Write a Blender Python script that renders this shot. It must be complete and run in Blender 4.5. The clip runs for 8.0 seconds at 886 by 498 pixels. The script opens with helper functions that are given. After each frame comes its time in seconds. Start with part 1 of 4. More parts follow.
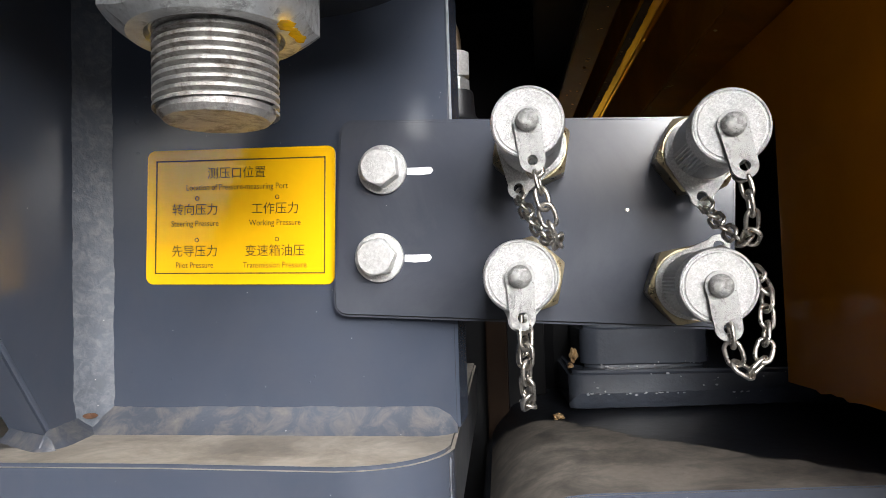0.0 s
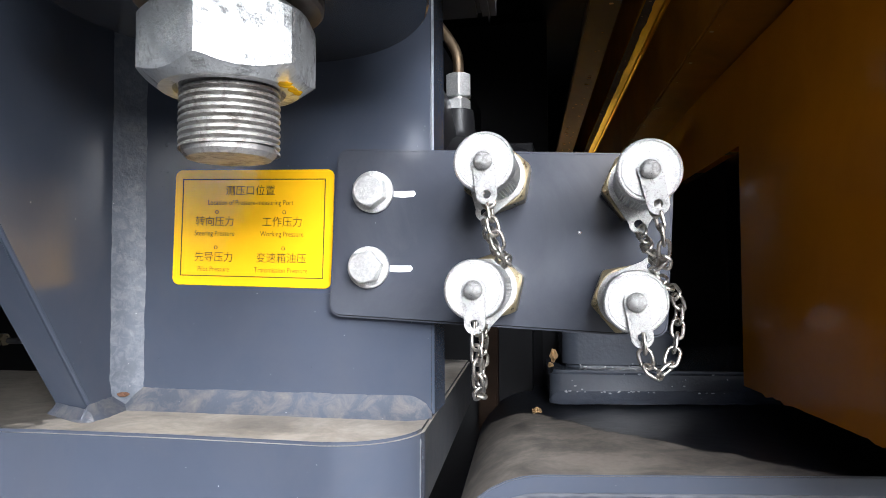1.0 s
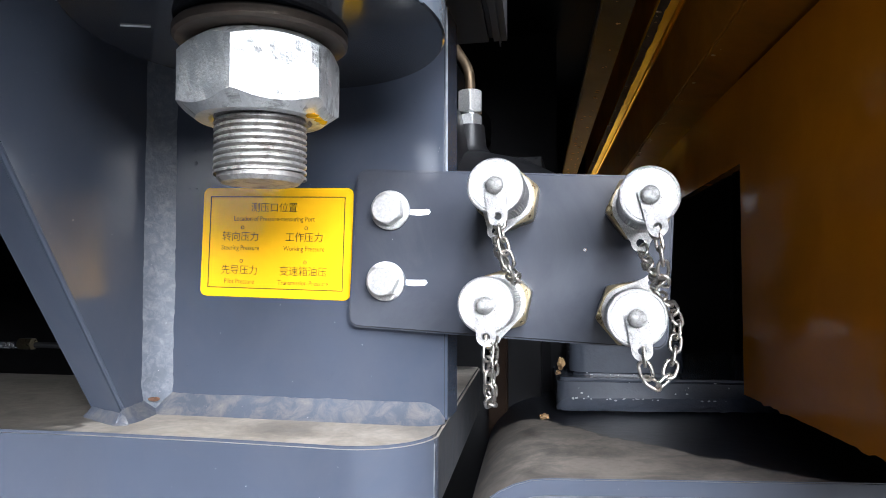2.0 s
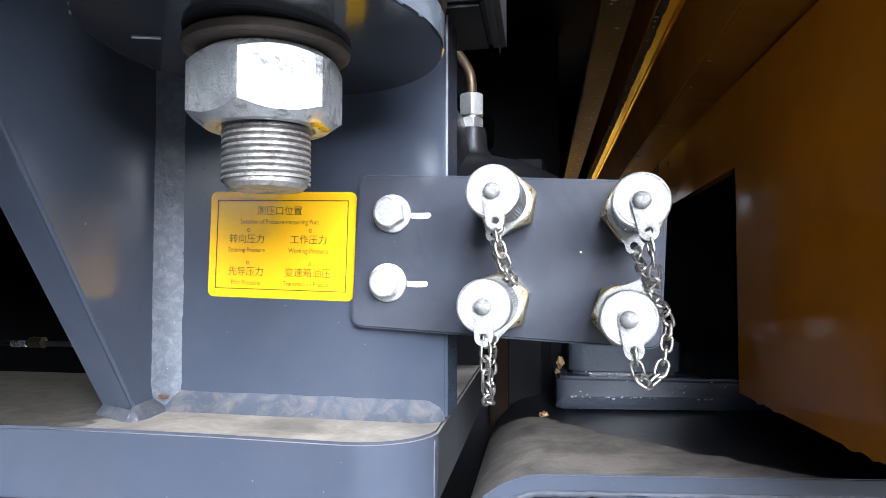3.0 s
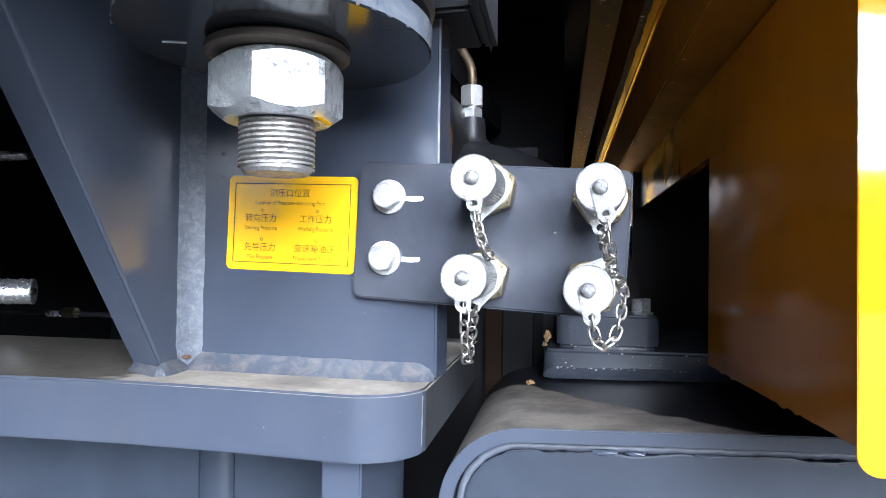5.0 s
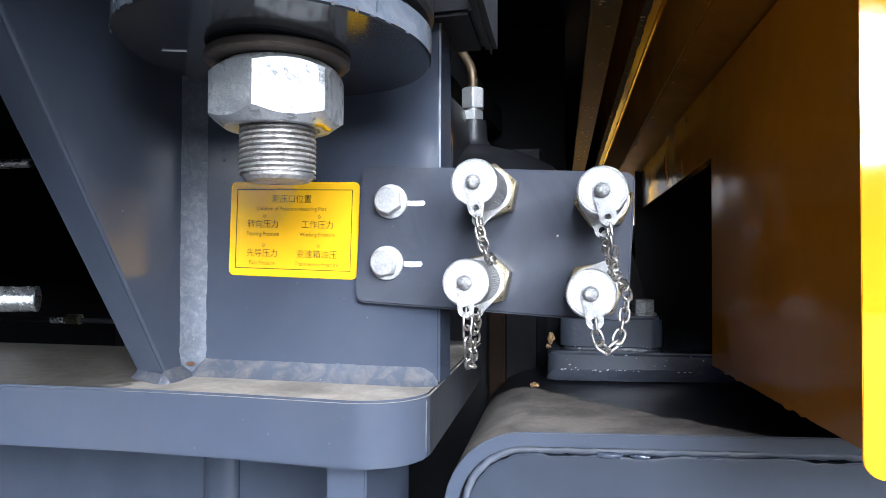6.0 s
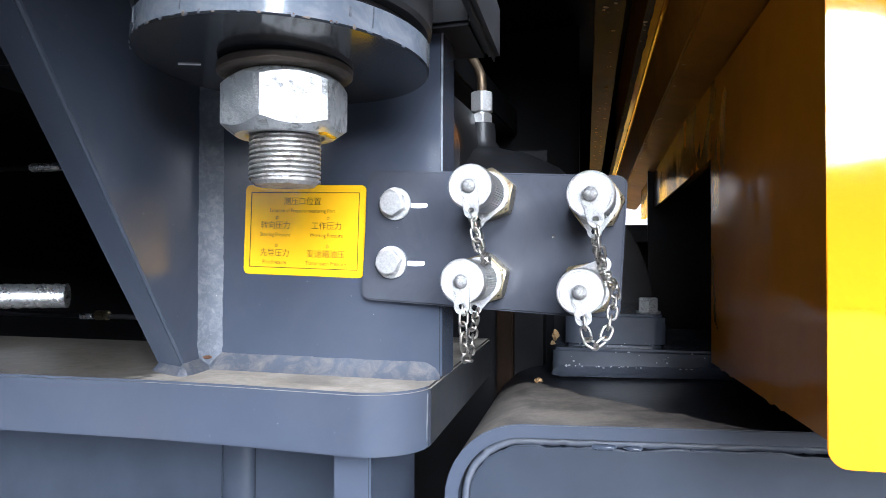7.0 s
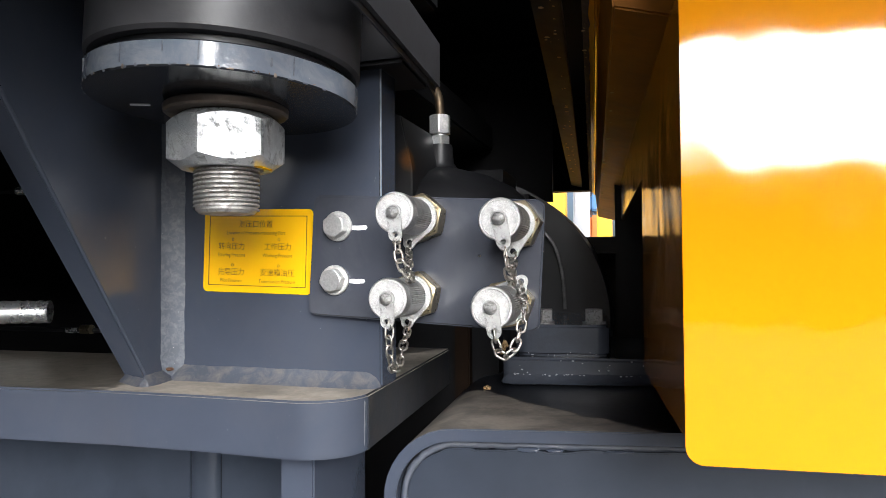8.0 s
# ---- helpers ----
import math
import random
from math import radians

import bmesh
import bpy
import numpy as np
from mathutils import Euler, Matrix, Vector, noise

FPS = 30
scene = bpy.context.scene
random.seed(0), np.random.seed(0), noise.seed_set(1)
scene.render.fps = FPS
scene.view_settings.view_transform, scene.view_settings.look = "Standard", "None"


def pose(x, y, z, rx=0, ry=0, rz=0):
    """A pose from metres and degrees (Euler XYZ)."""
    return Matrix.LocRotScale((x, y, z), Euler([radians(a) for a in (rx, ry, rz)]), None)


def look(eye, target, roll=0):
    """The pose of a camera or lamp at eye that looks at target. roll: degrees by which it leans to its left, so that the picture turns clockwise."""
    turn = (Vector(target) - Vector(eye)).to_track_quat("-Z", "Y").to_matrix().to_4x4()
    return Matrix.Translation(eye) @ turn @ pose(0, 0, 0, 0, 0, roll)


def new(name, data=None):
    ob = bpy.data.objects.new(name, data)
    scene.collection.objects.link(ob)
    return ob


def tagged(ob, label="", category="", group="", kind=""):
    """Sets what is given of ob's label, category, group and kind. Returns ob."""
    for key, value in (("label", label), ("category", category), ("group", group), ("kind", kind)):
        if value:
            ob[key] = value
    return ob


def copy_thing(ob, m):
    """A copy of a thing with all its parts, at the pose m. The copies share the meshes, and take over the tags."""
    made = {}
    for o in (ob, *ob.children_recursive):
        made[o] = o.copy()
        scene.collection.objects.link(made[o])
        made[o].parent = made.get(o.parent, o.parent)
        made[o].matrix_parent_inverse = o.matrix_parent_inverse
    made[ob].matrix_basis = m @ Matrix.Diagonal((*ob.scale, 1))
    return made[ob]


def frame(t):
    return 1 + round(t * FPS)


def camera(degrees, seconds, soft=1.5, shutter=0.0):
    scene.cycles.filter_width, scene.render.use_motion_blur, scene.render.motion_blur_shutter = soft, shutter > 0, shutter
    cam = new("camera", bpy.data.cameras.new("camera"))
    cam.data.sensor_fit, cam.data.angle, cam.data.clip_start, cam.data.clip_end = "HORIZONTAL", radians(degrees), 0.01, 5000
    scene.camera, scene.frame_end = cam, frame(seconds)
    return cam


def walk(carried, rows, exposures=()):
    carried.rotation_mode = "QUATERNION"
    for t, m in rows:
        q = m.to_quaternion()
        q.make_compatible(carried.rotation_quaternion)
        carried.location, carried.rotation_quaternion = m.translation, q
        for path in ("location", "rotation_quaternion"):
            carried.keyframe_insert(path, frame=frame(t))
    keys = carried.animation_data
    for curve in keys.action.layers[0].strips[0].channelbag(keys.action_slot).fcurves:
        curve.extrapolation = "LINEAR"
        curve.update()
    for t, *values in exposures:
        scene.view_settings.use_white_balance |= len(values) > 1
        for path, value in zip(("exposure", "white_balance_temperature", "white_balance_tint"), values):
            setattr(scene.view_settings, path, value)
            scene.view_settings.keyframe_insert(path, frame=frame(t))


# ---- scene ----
cam = camera(66.012, 8.0, soft=0.8)
PATH = [
    (0, (0.05815, -0.22956, -0.00843), (-0.24827, 1.74471, 0.08304), -1.739),
    (0.5, (0.07256, -0.25489, -0.00373), (-0.30173, 1.70784, 0.08348), -0.410),
    (1, (0.08301, -0.26497, -0.00374), (-0.30246, 1.69589, 0.07633), -0.240),
    (1.5, (0.08448, -0.27689, -0.00046), (-0.31908, 1.67987, 0.09011), -0.035),
    (3, (0.08834, -0.28970, 0.00221), (-0.33712, 1.66272, 0.08594), 0.049),
    (3.5, (0.09911, -0.31337, 0.00542), (-0.37349, 1.62796, 0.09430), 0.022),
    (4, (0.10313, -0.31902, -0.00190), (-0.37639, 1.62157, 0.06265), 0.623),
    (4.5, (0.10804, -0.32297, -0.00236), (-0.36344, 1.62016, 0.04195), 1.032),
    (6, (0.10909, -0.32245, 0.00019), (-0.37360, 1.61802, 0.03999), 0.150),
    (6.5, (0.11165, -0.32463, 0.00091), (-0.37819, 1.61412, 0.03697), 0.126),
    (7, (0.12447, -0.33485, 0.00087), (-0.42843, 1.58689, 0.03526), 0.203),
    (7.5, (0.14283, -0.34307, 0.00066), (-0.43268, 1.57211, 0.02992), 0.464),
    (8, (0.16926, -0.35302, 0.00614), (-0.40212, 1.56276, 0.06366), -0.343),
]
walk(cam, [(t, look(eye, target, roll)) for t, eye, target, roll in PATH],
     exposures=[(0.0, 1.78, 6150, 9), (0.5, 1.98, 5950, 9), (1.5, 2.28, 5700, 9), (3.0, 2.44, 5450, 9), (3.5, 2.59, 5350, 9), (4.5, 2.60, 5300, 9), (6.0, 2.29, 5350, 9), (6.5, 2.35, 5300, 9), (7.0, 2.30, 5400, 9), (7.5, 2.04, 5600, 9), (8.0, 1.63, 6050, 9)])


# ---- light ----
world = bpy.data.worlds.new("overcast_sky")
scene.world = world
world.use_nodes = True
wn = world.node_tree
sky = wn.nodes.new("ShaderNodeTexSky")
sky.sky_type = "NISHITA"
sky.sun_disc = False
sky.sun_elevation = radians(23.0)
sky.sun_rotation = radians(152)
sky.air_density, sky.dust_density, sky.ozone_density = 0.6, 5.0, 0.3
wn.nodes["Background"].inputs["Strength"].default_value = 0.055
wn.links.new(sky.outputs["Color"], wn.nodes["Background"].inputs["Color"])

sun = new("sun", bpy.data.lights.new("sun", "SUN"))
sun.data.energy = 4.2
sun.data.angle = radians(42)
sun.data.color = (1.0, 0.985, 0.97)
sun.matrix_world = look((4.32, -8.13, 3.91), (0, 0, 0))


# ---- materials ----
def mat_nodes(name):
    m = bpy.data.materials.new(name)
    m.use_nodes = True
    nt = m.node_tree
    return m, nt, nt.nodes["Principled BSDF"]


def coords(nt):
    return nt.nodes.new("ShaderNodeTexCoord").outputs["Object"]


def noise_tex(nt, vec, scale, detail=4.0, rough=0.55, distort=0.0):
    n = nt.nodes.new("ShaderNodeTexNoise")
    n.inputs["Scale"].default_value = scale
    n.inputs["Detail"].default_value = detail
    n.inputs["Roughness"].default_value = rough
    n.inputs["Distortion"].default_value = distort
    nt.links.new(vec, n.inputs["Vector"])
    return n.outputs["Fac"]


def ramp(nt, fac, p0, p1, c0=(0, 0, 0, 1), c1=(1, 1, 1, 1)):
    r = nt.nodes.new("ShaderNodeValToRGB")
    r.color_ramp.elements[0].position, r.color_ramp.elements[1].position = p0, p1
    r.color_ramp.elements[0].color, r.color_ramp.elements[1].color = c0, c1
    nt.links.new(fac, r.inputs["Fac"])
    return r.outputs["Color"]


def mix(nt, fac, a, b):
    n = nt.nodes.new("ShaderNodeMix")
    n.data_type = "RGBA"
    for sock, v in ((n.inputs[0], fac), (n.inputs[6], a), (n.inputs[7], b)):
        if isinstance(v, (tuple, float, int)):
            sock.default_value = v
        else:
            nt.links.new(v, sock)
    return n.outputs[2]


def math_node(nt, op, a, b=0.0):
    n = nt.nodes.new("ShaderNodeMath")
    n.operation = op
    for sock, v in ((n.inputs[0], a), (n.inputs[1], b)):
        if isinstance(v, (float, int)):
            sock.default_value = v
        else:
            nt.links.new(v, sock)
    return n.outputs[0]


def bump(nt, bsdf, height, strength, dist):
    b = nt.nodes.new("ShaderNodeBump")
    b.inputs["Strength"].default_value = strength
    b.inputs["Distance"].default_value = dist
    nt.links.new(height, b.inputs["Height"])
    nt.links.new(b.outputs["Normal"], bsdf.inputs["Normal"])


def rgb(c, k=1.0):
    return (c[0] * k, c[1] * k, c[2] * k, 1)


def paint(name, base, rough=0.4, vary=0.16, peel=0.12, grime=0.0, grime_colour=(0.12, 0.10, 0.08), coat=0.0, fleck=0.0, spec=0.5, gscale=22, wave=0.0):
    """Sprayed machine paint: slight tone drift, orange peel, specks and grime."""
    m, nt, b = mat_nodes(name)
    v = coords(nt)
    col = mix(nt, ramp(nt, noise_tex(nt, v, 14, 5), 0.3, 0.7), rgb(base, 1 - vary), rgb(base, 1 + vary))
    if grime:
        g = math_node(nt, "MULTIPLY", ramp(nt, noise_tex(nt, v, gscale, 8, 0.68, 0.6), 0.45, 0.72), grime)
        col = mix(nt, g, col, rgb(grime_colour))
    if fleck:
        f = math_node(nt, "MULTIPLY", ramp(nt, noise_tex(nt, v, 700, 1), 0.80, 0.83), fleck)
        col = mix(nt, f, col, rgb((0.55, 0.55, 0.55)))
    nt.links.new(col, b.inputs["Base Color"])
    nt.links.new(ramp(nt, noise_tex(nt, v, 60, 5), 0.2, 0.8, rgb((rough * 0.92,) * 3), rgb((min(1, rough * 1.1),) * 3)), b.inputs["Roughness"])
    b.inputs["Coat Weight"].default_value = coat
    b.inputs["Specular IOR Level"].default_value = spec
    b.inputs["Coat Roughness"].default_value = 0.06
    if peel or wave:
        h = math_node(nt, "ADD", math_node(nt, "MULTIPLY", noise_tex(nt, v, 420, 3), peel * 0.0004), math_node(nt, "MULTIPLY", noise_tex(nt, v, 11, 2, 0.5, 0.4), wave))
        bump(nt, b, h, 1.0, 1.0)
    return m


def metal(name, base, rough=0.35, dirt=0.3, dirt_colour=(0.05, 0.04, 0.03), metallic=1.0, scale=90, grain=0.15, spread=0.5, soft=0.22, mottle=0.0):
    m, nt, b = mat_nodes(name)
    v = coords(nt)
    d = math_node(nt, "MULTIPLY", ramp(nt, noise_tex(nt, v, scale, 7, 0.7, 0.4), spread, spread + soft), dirt)
    nt.links.new(mix(nt, d, mix(nt, ramp(nt, noise_tex(nt, v, scale * 4, 5, 0.7), 0.3, 0.7), rgb(base, 0.82 - mottle), rgb(base, 1.1 + mottle * 0.5)), rgb(dirt_colour)), b.inputs["Base Color"])
    nt.links.new(math_node(nt, "MULTIPLY", math_node(nt, "SUBTRACT", 1.0, d), metallic), b.inputs["Metallic"])
    nt.links.new(ramp(nt, noise_tex(nt, v, scale * 2, 5), 0.25, 0.8, rgb((rough * 0.75,) * 3), rgb((rough * 1.4,) * 3)), b.inputs["Roughness"])
    bump(nt, b, noise_tex(nt, v, scale * 12, 3), grain, 0.0003)
    return m


def plain(name, base, rough=0.5, scale=40, vary=0.2, metallic=0.0, spec=0.5):
    m, nt, b = mat_nodes(name)
    v = coords(nt)
    nt.links.new(mix(nt, noise_tex(nt, v, scale, 5), rgb(base, 1 - vary), rgb(base, 1 + vary)), b.inputs["Base Color"])
    b.inputs["Roughness"].default_value = rough
    b.inputs["Metallic"].default_value = metallic
    b.inputs["Specular IOR Level"].default_value = spec
    bump(nt, b, noise_tex(nt, v, scale * 8, 4), 0.15, 0.0004)
    return m


def dusty(name, base, dust, slope, offset, soft, streak):
    """Paint under a layer of settled dust that ends along a wandering line a*x + b*y < offset."""
    m, nt, b = mat_nodes(name)
    v = coords(nt)
    sep = nt.nodes.new("ShaderNodeSeparateXYZ")
    nt.links.new(v, sep.inputs[0])
    along = math_node(nt, "ADD", math_node(nt, "MULTIPLY", sep.outputs["X"], slope[0]), math_node(nt, "MULTIPLY", sep.outputs["Y"], slope[1]))
    wander = math_node(nt, "MULTIPLY", math_node(nt, "SUBTRACT", noise_tex(nt, v, 24, 6, 0.6, 0.3), 0.5), soft)
    d = math_node(nt, "SUBTRACT", offset, math_node(nt, "ADD", along, wander))
    cover = ramp(nt, math_node(nt, "MULTIPLY", d, 220.0), 0.1, 0.9)
    patch = ramp(nt, noise_tex(nt, v, streak, 9, 0.7, 0.5), 0.32, 0.58, rgb((0.3,) * 3), rgb((1, 1, 1)))
    f = math_node(nt, "MULTIPLY", cover, patch)
    grain = mix(nt, noise_tex(nt, v, 300, 4), rgb(dust, 0.8), rgb(dust, 1.15))
    under = mix(nt, ramp(nt, noise_tex(nt, v, 55, 10, 0.75, 1.2), 0.35, 0.65), rgb(base, 0.45), rgb(base, 1.45))
    nt.links.new(mix(nt, f, under, grain), b.inputs["Base Color"])
    nt.links.new(ramp(nt, f, 0.0, 1.0, rgb((0.4,) * 3), rgb((0.9,) * 3)), b.inputs["Roughness"])
    b.inputs["Specular IOR Level"].default_value = 0.25
    bump(nt, b, noise_tex(nt, v, 180, 6), 0.3, 0.0005)
    return m


GREY = (0.041, 0.049, 0.068)
YELLOW = (0.66, 0.238, 0.0003)
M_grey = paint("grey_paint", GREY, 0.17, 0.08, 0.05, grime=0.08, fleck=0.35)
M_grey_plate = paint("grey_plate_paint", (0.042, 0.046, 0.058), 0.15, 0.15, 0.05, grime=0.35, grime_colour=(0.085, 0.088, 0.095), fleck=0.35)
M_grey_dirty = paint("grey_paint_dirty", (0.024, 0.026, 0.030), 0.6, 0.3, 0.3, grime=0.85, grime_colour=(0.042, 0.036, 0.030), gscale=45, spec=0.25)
M_seam = paint("painted_seam", (0.050, 0.058, 0.078), 0.55, 0.35, 0.5, grime=0.3, grime_colour=(0.10, 0.10, 0.10))
# Darker grey copy for low parts, their shade put into the colour.
M_grey_shaded = paint("shaded_grey_paint", (0.026, 0.032, 0.044), 0.24, 0.2, 0.1, grime=0.3, grime_colour=(0.020, 0.023, 0.028), gscale=16)
M_block = paint("wet_grey_paint", (0.050, 0.057, 0.072), 0.20, 0.25, 0.5, grime=0.3, grime_colour=(0.03, 0.03, 0.03), fleck=0.4)
# Light grey base puts the glint of the wet beads into their colour.
M_drop = plain("wet_drop", (0.30, 0.31, 0.33), 0.06, 200, 0.2)
M_weld = paint("painted_weld", (0.060, 0.069, 0.088), 0.50, 0.3, 1.0, grime=0.65, grime_colour=(0.135, 0.145, 0.160), fleck=0.6, gscale=280, spec=0.4)
M_pale_edge = plain("pale_edge_grey", (0.20, 0.21, 0.23), 0.4, 260, 0.7)
M_weld_dusty = paint("dusty_painted_weld", (0.046, 0.053, 0.070), 0.52, 0.2, 0.6, grime=0.65, grime_colour=(0.17, 0.152, 0.13), fleck=0.4, gscale=110, spec=0.4)
M_table_top = dusty("dusty_grey_top", (0.085, 0.076, 0.065), (0.34, 0.305, 0.26), (-1.0, 0.6), 0.112, 0.11, 34)
M_box_top = dusty("dusty_box_top", (0.011, 0.012, 0.015), (0.205, 0.182, 0.155), (1.0, 1.0), 0.176, 0.045, 40)
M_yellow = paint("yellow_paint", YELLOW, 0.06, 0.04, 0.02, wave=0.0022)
# Amber copy of the yellow: inner shade and bounce are in the colour.
M_yellow_shaded = paint("shaded_yellow_paint", (0.47, 0.16, 0.002), 0.14, 0.06, 0.0, wave=0.0025, grime=0.25, grime_colour=(0.30, 0.09, 0.004), spec=0.3)
# Darker copy of the yellow, the channel's shade mixed into the paint.
M_beam_shaded = paint("shaded_beam_paint", (0.27, 0.095, 0.003), 0.5, 0.2, 0.0, grime=0.5, grime_colour=(0.09, 0.04, 0.01), spec=0.08)
M_drip = plain("dried_drop", (0.42, 0.27, 0.13), 0.25, 200, 0.3)
M_beam_dark = paint("dark_brown_beam_paint", (0.022, 0.018, 0.015), 0.6, 0.4, 0.0, grime=0.6, grime_colour=(0.012, 0.010, 0.008), spec=0.10, gscale=60)
M_zinc = metal("zinc_plate", (0.56, 0.56, 0.55), 0.36, 0.45, (0.16, 0.15, 0.14), scale=420, grain=1.0, mottle=0.22)
M_bolt = metal("bolt_zinc", (0.58, 0.58, 0.57), 0.38, 0.08, (0.26, 0.25, 0.24), metallic=0.86, scale=200, grain=0.35, mottle=0.08)
M_zinc_pin = metal("worn_zinc", (0.40, 0.40, 0.39), 0.34, 0.7, (0.10, 0.095, 0.09), scale=420, grain=1.0, spread=0.5, soft=0.1)
M_sleeve = metal("bright_sleeve", (0.92, 0.92, 0.92), 0.27, 0.06, (0.3, 0.3, 0.3), metallic=0.9, grain=0.05)
M_caked = plain("caked_dirt", (0.085, 0.058, 0.038), 0.8, 160, 0.55, spec=0.2)
# Brighter yellow copy that holds the lip's reflected light in its colour.
M_lip_lit = paint("lit_lip_paint", (0.80, 0.34, 0.003), 0.22, 0.10, 0.0, spec=0.9, grime=0.2, grime_colour=(0.25, 0.14, 0.05))
M_disc_lit_rim = paint("lit_worn_rim_paint", (0.105, 0.122, 0.150), 0.13, 0.15, 0.2, grime=0.4, grime_colour=(0.28, 0.28, 0.28), fleck=0.8, gscale=60)
M_disc_shaded = paint("shaded_disc_paint", (0.017, 0.019, 0.024), 0.13, 0.10, 0.05, grime=0.15, grime_colour=(0.12, 0.12, 0.12), fleck=0.1)
M_zinc_dark = metal("zinc_knurl", (0.55, 0.55, 0.54), 0.45, 0.35)
M_brass = metal("yellow_zinc", (0.31, 0.26, 0.165), 0.30, 0.3, scale=150, mottle=0.1)
M_nut = metal("galvanised_nut", (0.66, 0.68, 0.69), 0.42, 0.8, (0.06, 0.06, 0.06), 0.8, 90, 0.8, 0.51, 0.12)
M_nut_edge = metal("worn_nut_corner", (0.62, 0.64, 0.65), 0.45, 0.75, (0.045, 0.043, 0.04), 0.8, 110, 0.9, 0.49, 0.12)
M_thread = metal("thread_steel", (0.50, 0.49, 0.475), 0.5, 0.9, (0.07, 0.05, 0.035), 0.95, 120, 0.8, 0.47, 0.16)
M_washer = metal("blackened_washer", (0.15, 0.125, 0.105), 0.5, 0.6, (0.08, 0.05, 0.03), 0.7)
M_link = metal("steel_link", (0.42, 0.39, 0.35), 0.30, 0.45, scale=300, mottle=0.15)
M_chrome = metal("chrome", (0.8, 0.8, 0.8), 0.2, 0.15)
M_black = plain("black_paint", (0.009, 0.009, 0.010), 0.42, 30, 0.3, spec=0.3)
# Near-black base: the darkness deep inside is put into the colour.
M_dark = plain("near_black_shade", (0.004, 0.004, 0.0045), 0.7, 12, 0.4, spec=0.12)
M_rubber = plain("black_rubber", (0.036, 0.036, 0.039), 0.45, 45, 0.6, spec=0.45)
M_decal = paint("yellow_label_film", (0.80, 0.44, 0.002), 0.16, 0.04, 0.0)
M_ink = plain("black_ink", (0.035, 0.022, 0.004), 0.5, 100, 0.2)
M_white = plain("white_marker", (0.8, 0.8, 0.8), 0.5, 200, 0.1)
M_rust = plain("rust", (0.075, 0.034, 0.016), 0.9, 300, 0.5)
M_web = plain("rust_brown_paint", (0.008, 0.0035, 0.001), 0.7, 60, 0.9, spec=0.1)
M_lug, nt, b = mat_nodes("rust_bled_black_paint")
v = coords(nt)
away = nt.nodes.new("ShaderNodeVectorMath")
away.operation = "DISTANCE"
away.inputs[1].default_value = (0.0062, 0.112, 0.086)
nt.links.new(v, away.inputs[0])
spot = ramp(nt, math_node(nt, "ADD", math_node(nt, "MULTIPLY", away.outputs["Value"], 70.0), math_node(nt, "MULTIPLY", noise_tex(nt, v, 120, 6), 0.5)), 0.35, 1.1, rgb((0.17, 0.065, 0.010)), rgb((0.009, 0.009, 0.010)))
nt.links.new(spot, b.inputs["Base Color"])
b.inputs["Roughness"].default_value = 0.5
M_tube = metal("dull_brass_tube", (0.10, 0.072, 0.045), 0.5, 0.5, (0.04, 0.03, 0.02))
M_cable = plain("grey_cable", (0.10, 0.10, 0.10), 0.25, 120, 0.8)
M_leaf = plain("dry_dirt", (0.35, 0.22, 0.10), 0.9, 200, 0.5)
M_concrete = plain("yard_concrete", (0.075, 0.073, 0.070), 0.9, 2, 0.2)
M_slab = plain("pale_concrete", (0.40, 0.39, 0.37), 0.85, 2, 0.15)
M_blocker = plain("dark_blocker", (0.06, 0.062, 0.065), 0.7, 1, 0.2)
M_far_white = plain("far_white_paint", (0.42, 0.44, 0.47), 0.6, 2, 0.1)
M_far_yellow = plain("far_yellow_paint", (0.75, 0.38, 0.01), 0.5, 2, 0.1)
M_far_orange = plain("far_orange_paint", (0.6, 0.16, 0.03), 0.6, 2, 0.1)
M_far_blue = plain("far_blue_paint", (0.08, 0.2, 0.42), 0.6, 2, 0.1)


# ---- mesh helpers ----
def flat_faces(me, limit):
    """Shading normals weighted by area, so that large faces stay flat and small bevels turn smoothly."""
    me.update()
    round_vert = {}
    for p in me.polygons:
        n = p.normal.copy()
        for v in p.vertices:
            round_vert.setdefault(v, []).append((n, n * p.area))
    normals = []
    for p in me.polygons:
        n = p.normal
        for v in p.vertices:
            total = Vector((0, 0, 0))
            for m, weighted in round_vert[v]:
                if m.dot(n) > limit:
                    total += weighted
            normals.append(total.normalized() if total.length_squared > 0 else n.copy())
    me.normals_split_custom_set(normals)


def finish(bm, mats, smooth=35):
    bmesh.ops.recalc_face_normals(bm, faces=bm.faces[:])
    me = bpy.data.meshes.new("mesh")
    bm.to_mesh(me)
    bm.free()
    for m in mats if isinstance(mats, (list, tuple)) else [mats]:
        me.materials.append(m)
    if smooth:
        me.shade_smooth()
        flat_faces(me, math.cos(radians(smooth)))
    return me


def part(name, bm, mats, parent=None, label="", smooth=35):
    ob = new(name, finish(bm, mats, smooth))
    ob.parent = parent
    return tagged(ob, label)


def share(name, me, m, parent):
    ob = new(name, me)
    ob.parent = parent
    ob.matrix_basis = m
    return ob


def thing(name, label, category, m=Matrix(), group="", kind=""):
    ob = new(name)
    ob.empty_display_size = 0.02
    ob.matrix_basis = m
    return tagged(ob, label, category, group, kind)


def bevelled(bm, width, seg=2, sharp=40):
    if width:
        edges = [e for e in bm.edges if len(e.link_faces) == 2 and e.calc_face_angle(0) > radians(sharp)]
        bmesh.ops.bevel(bm, geom=edges, offset=width, segments=seg, affect="EDGES", clamp_overlap=True)
    return bm


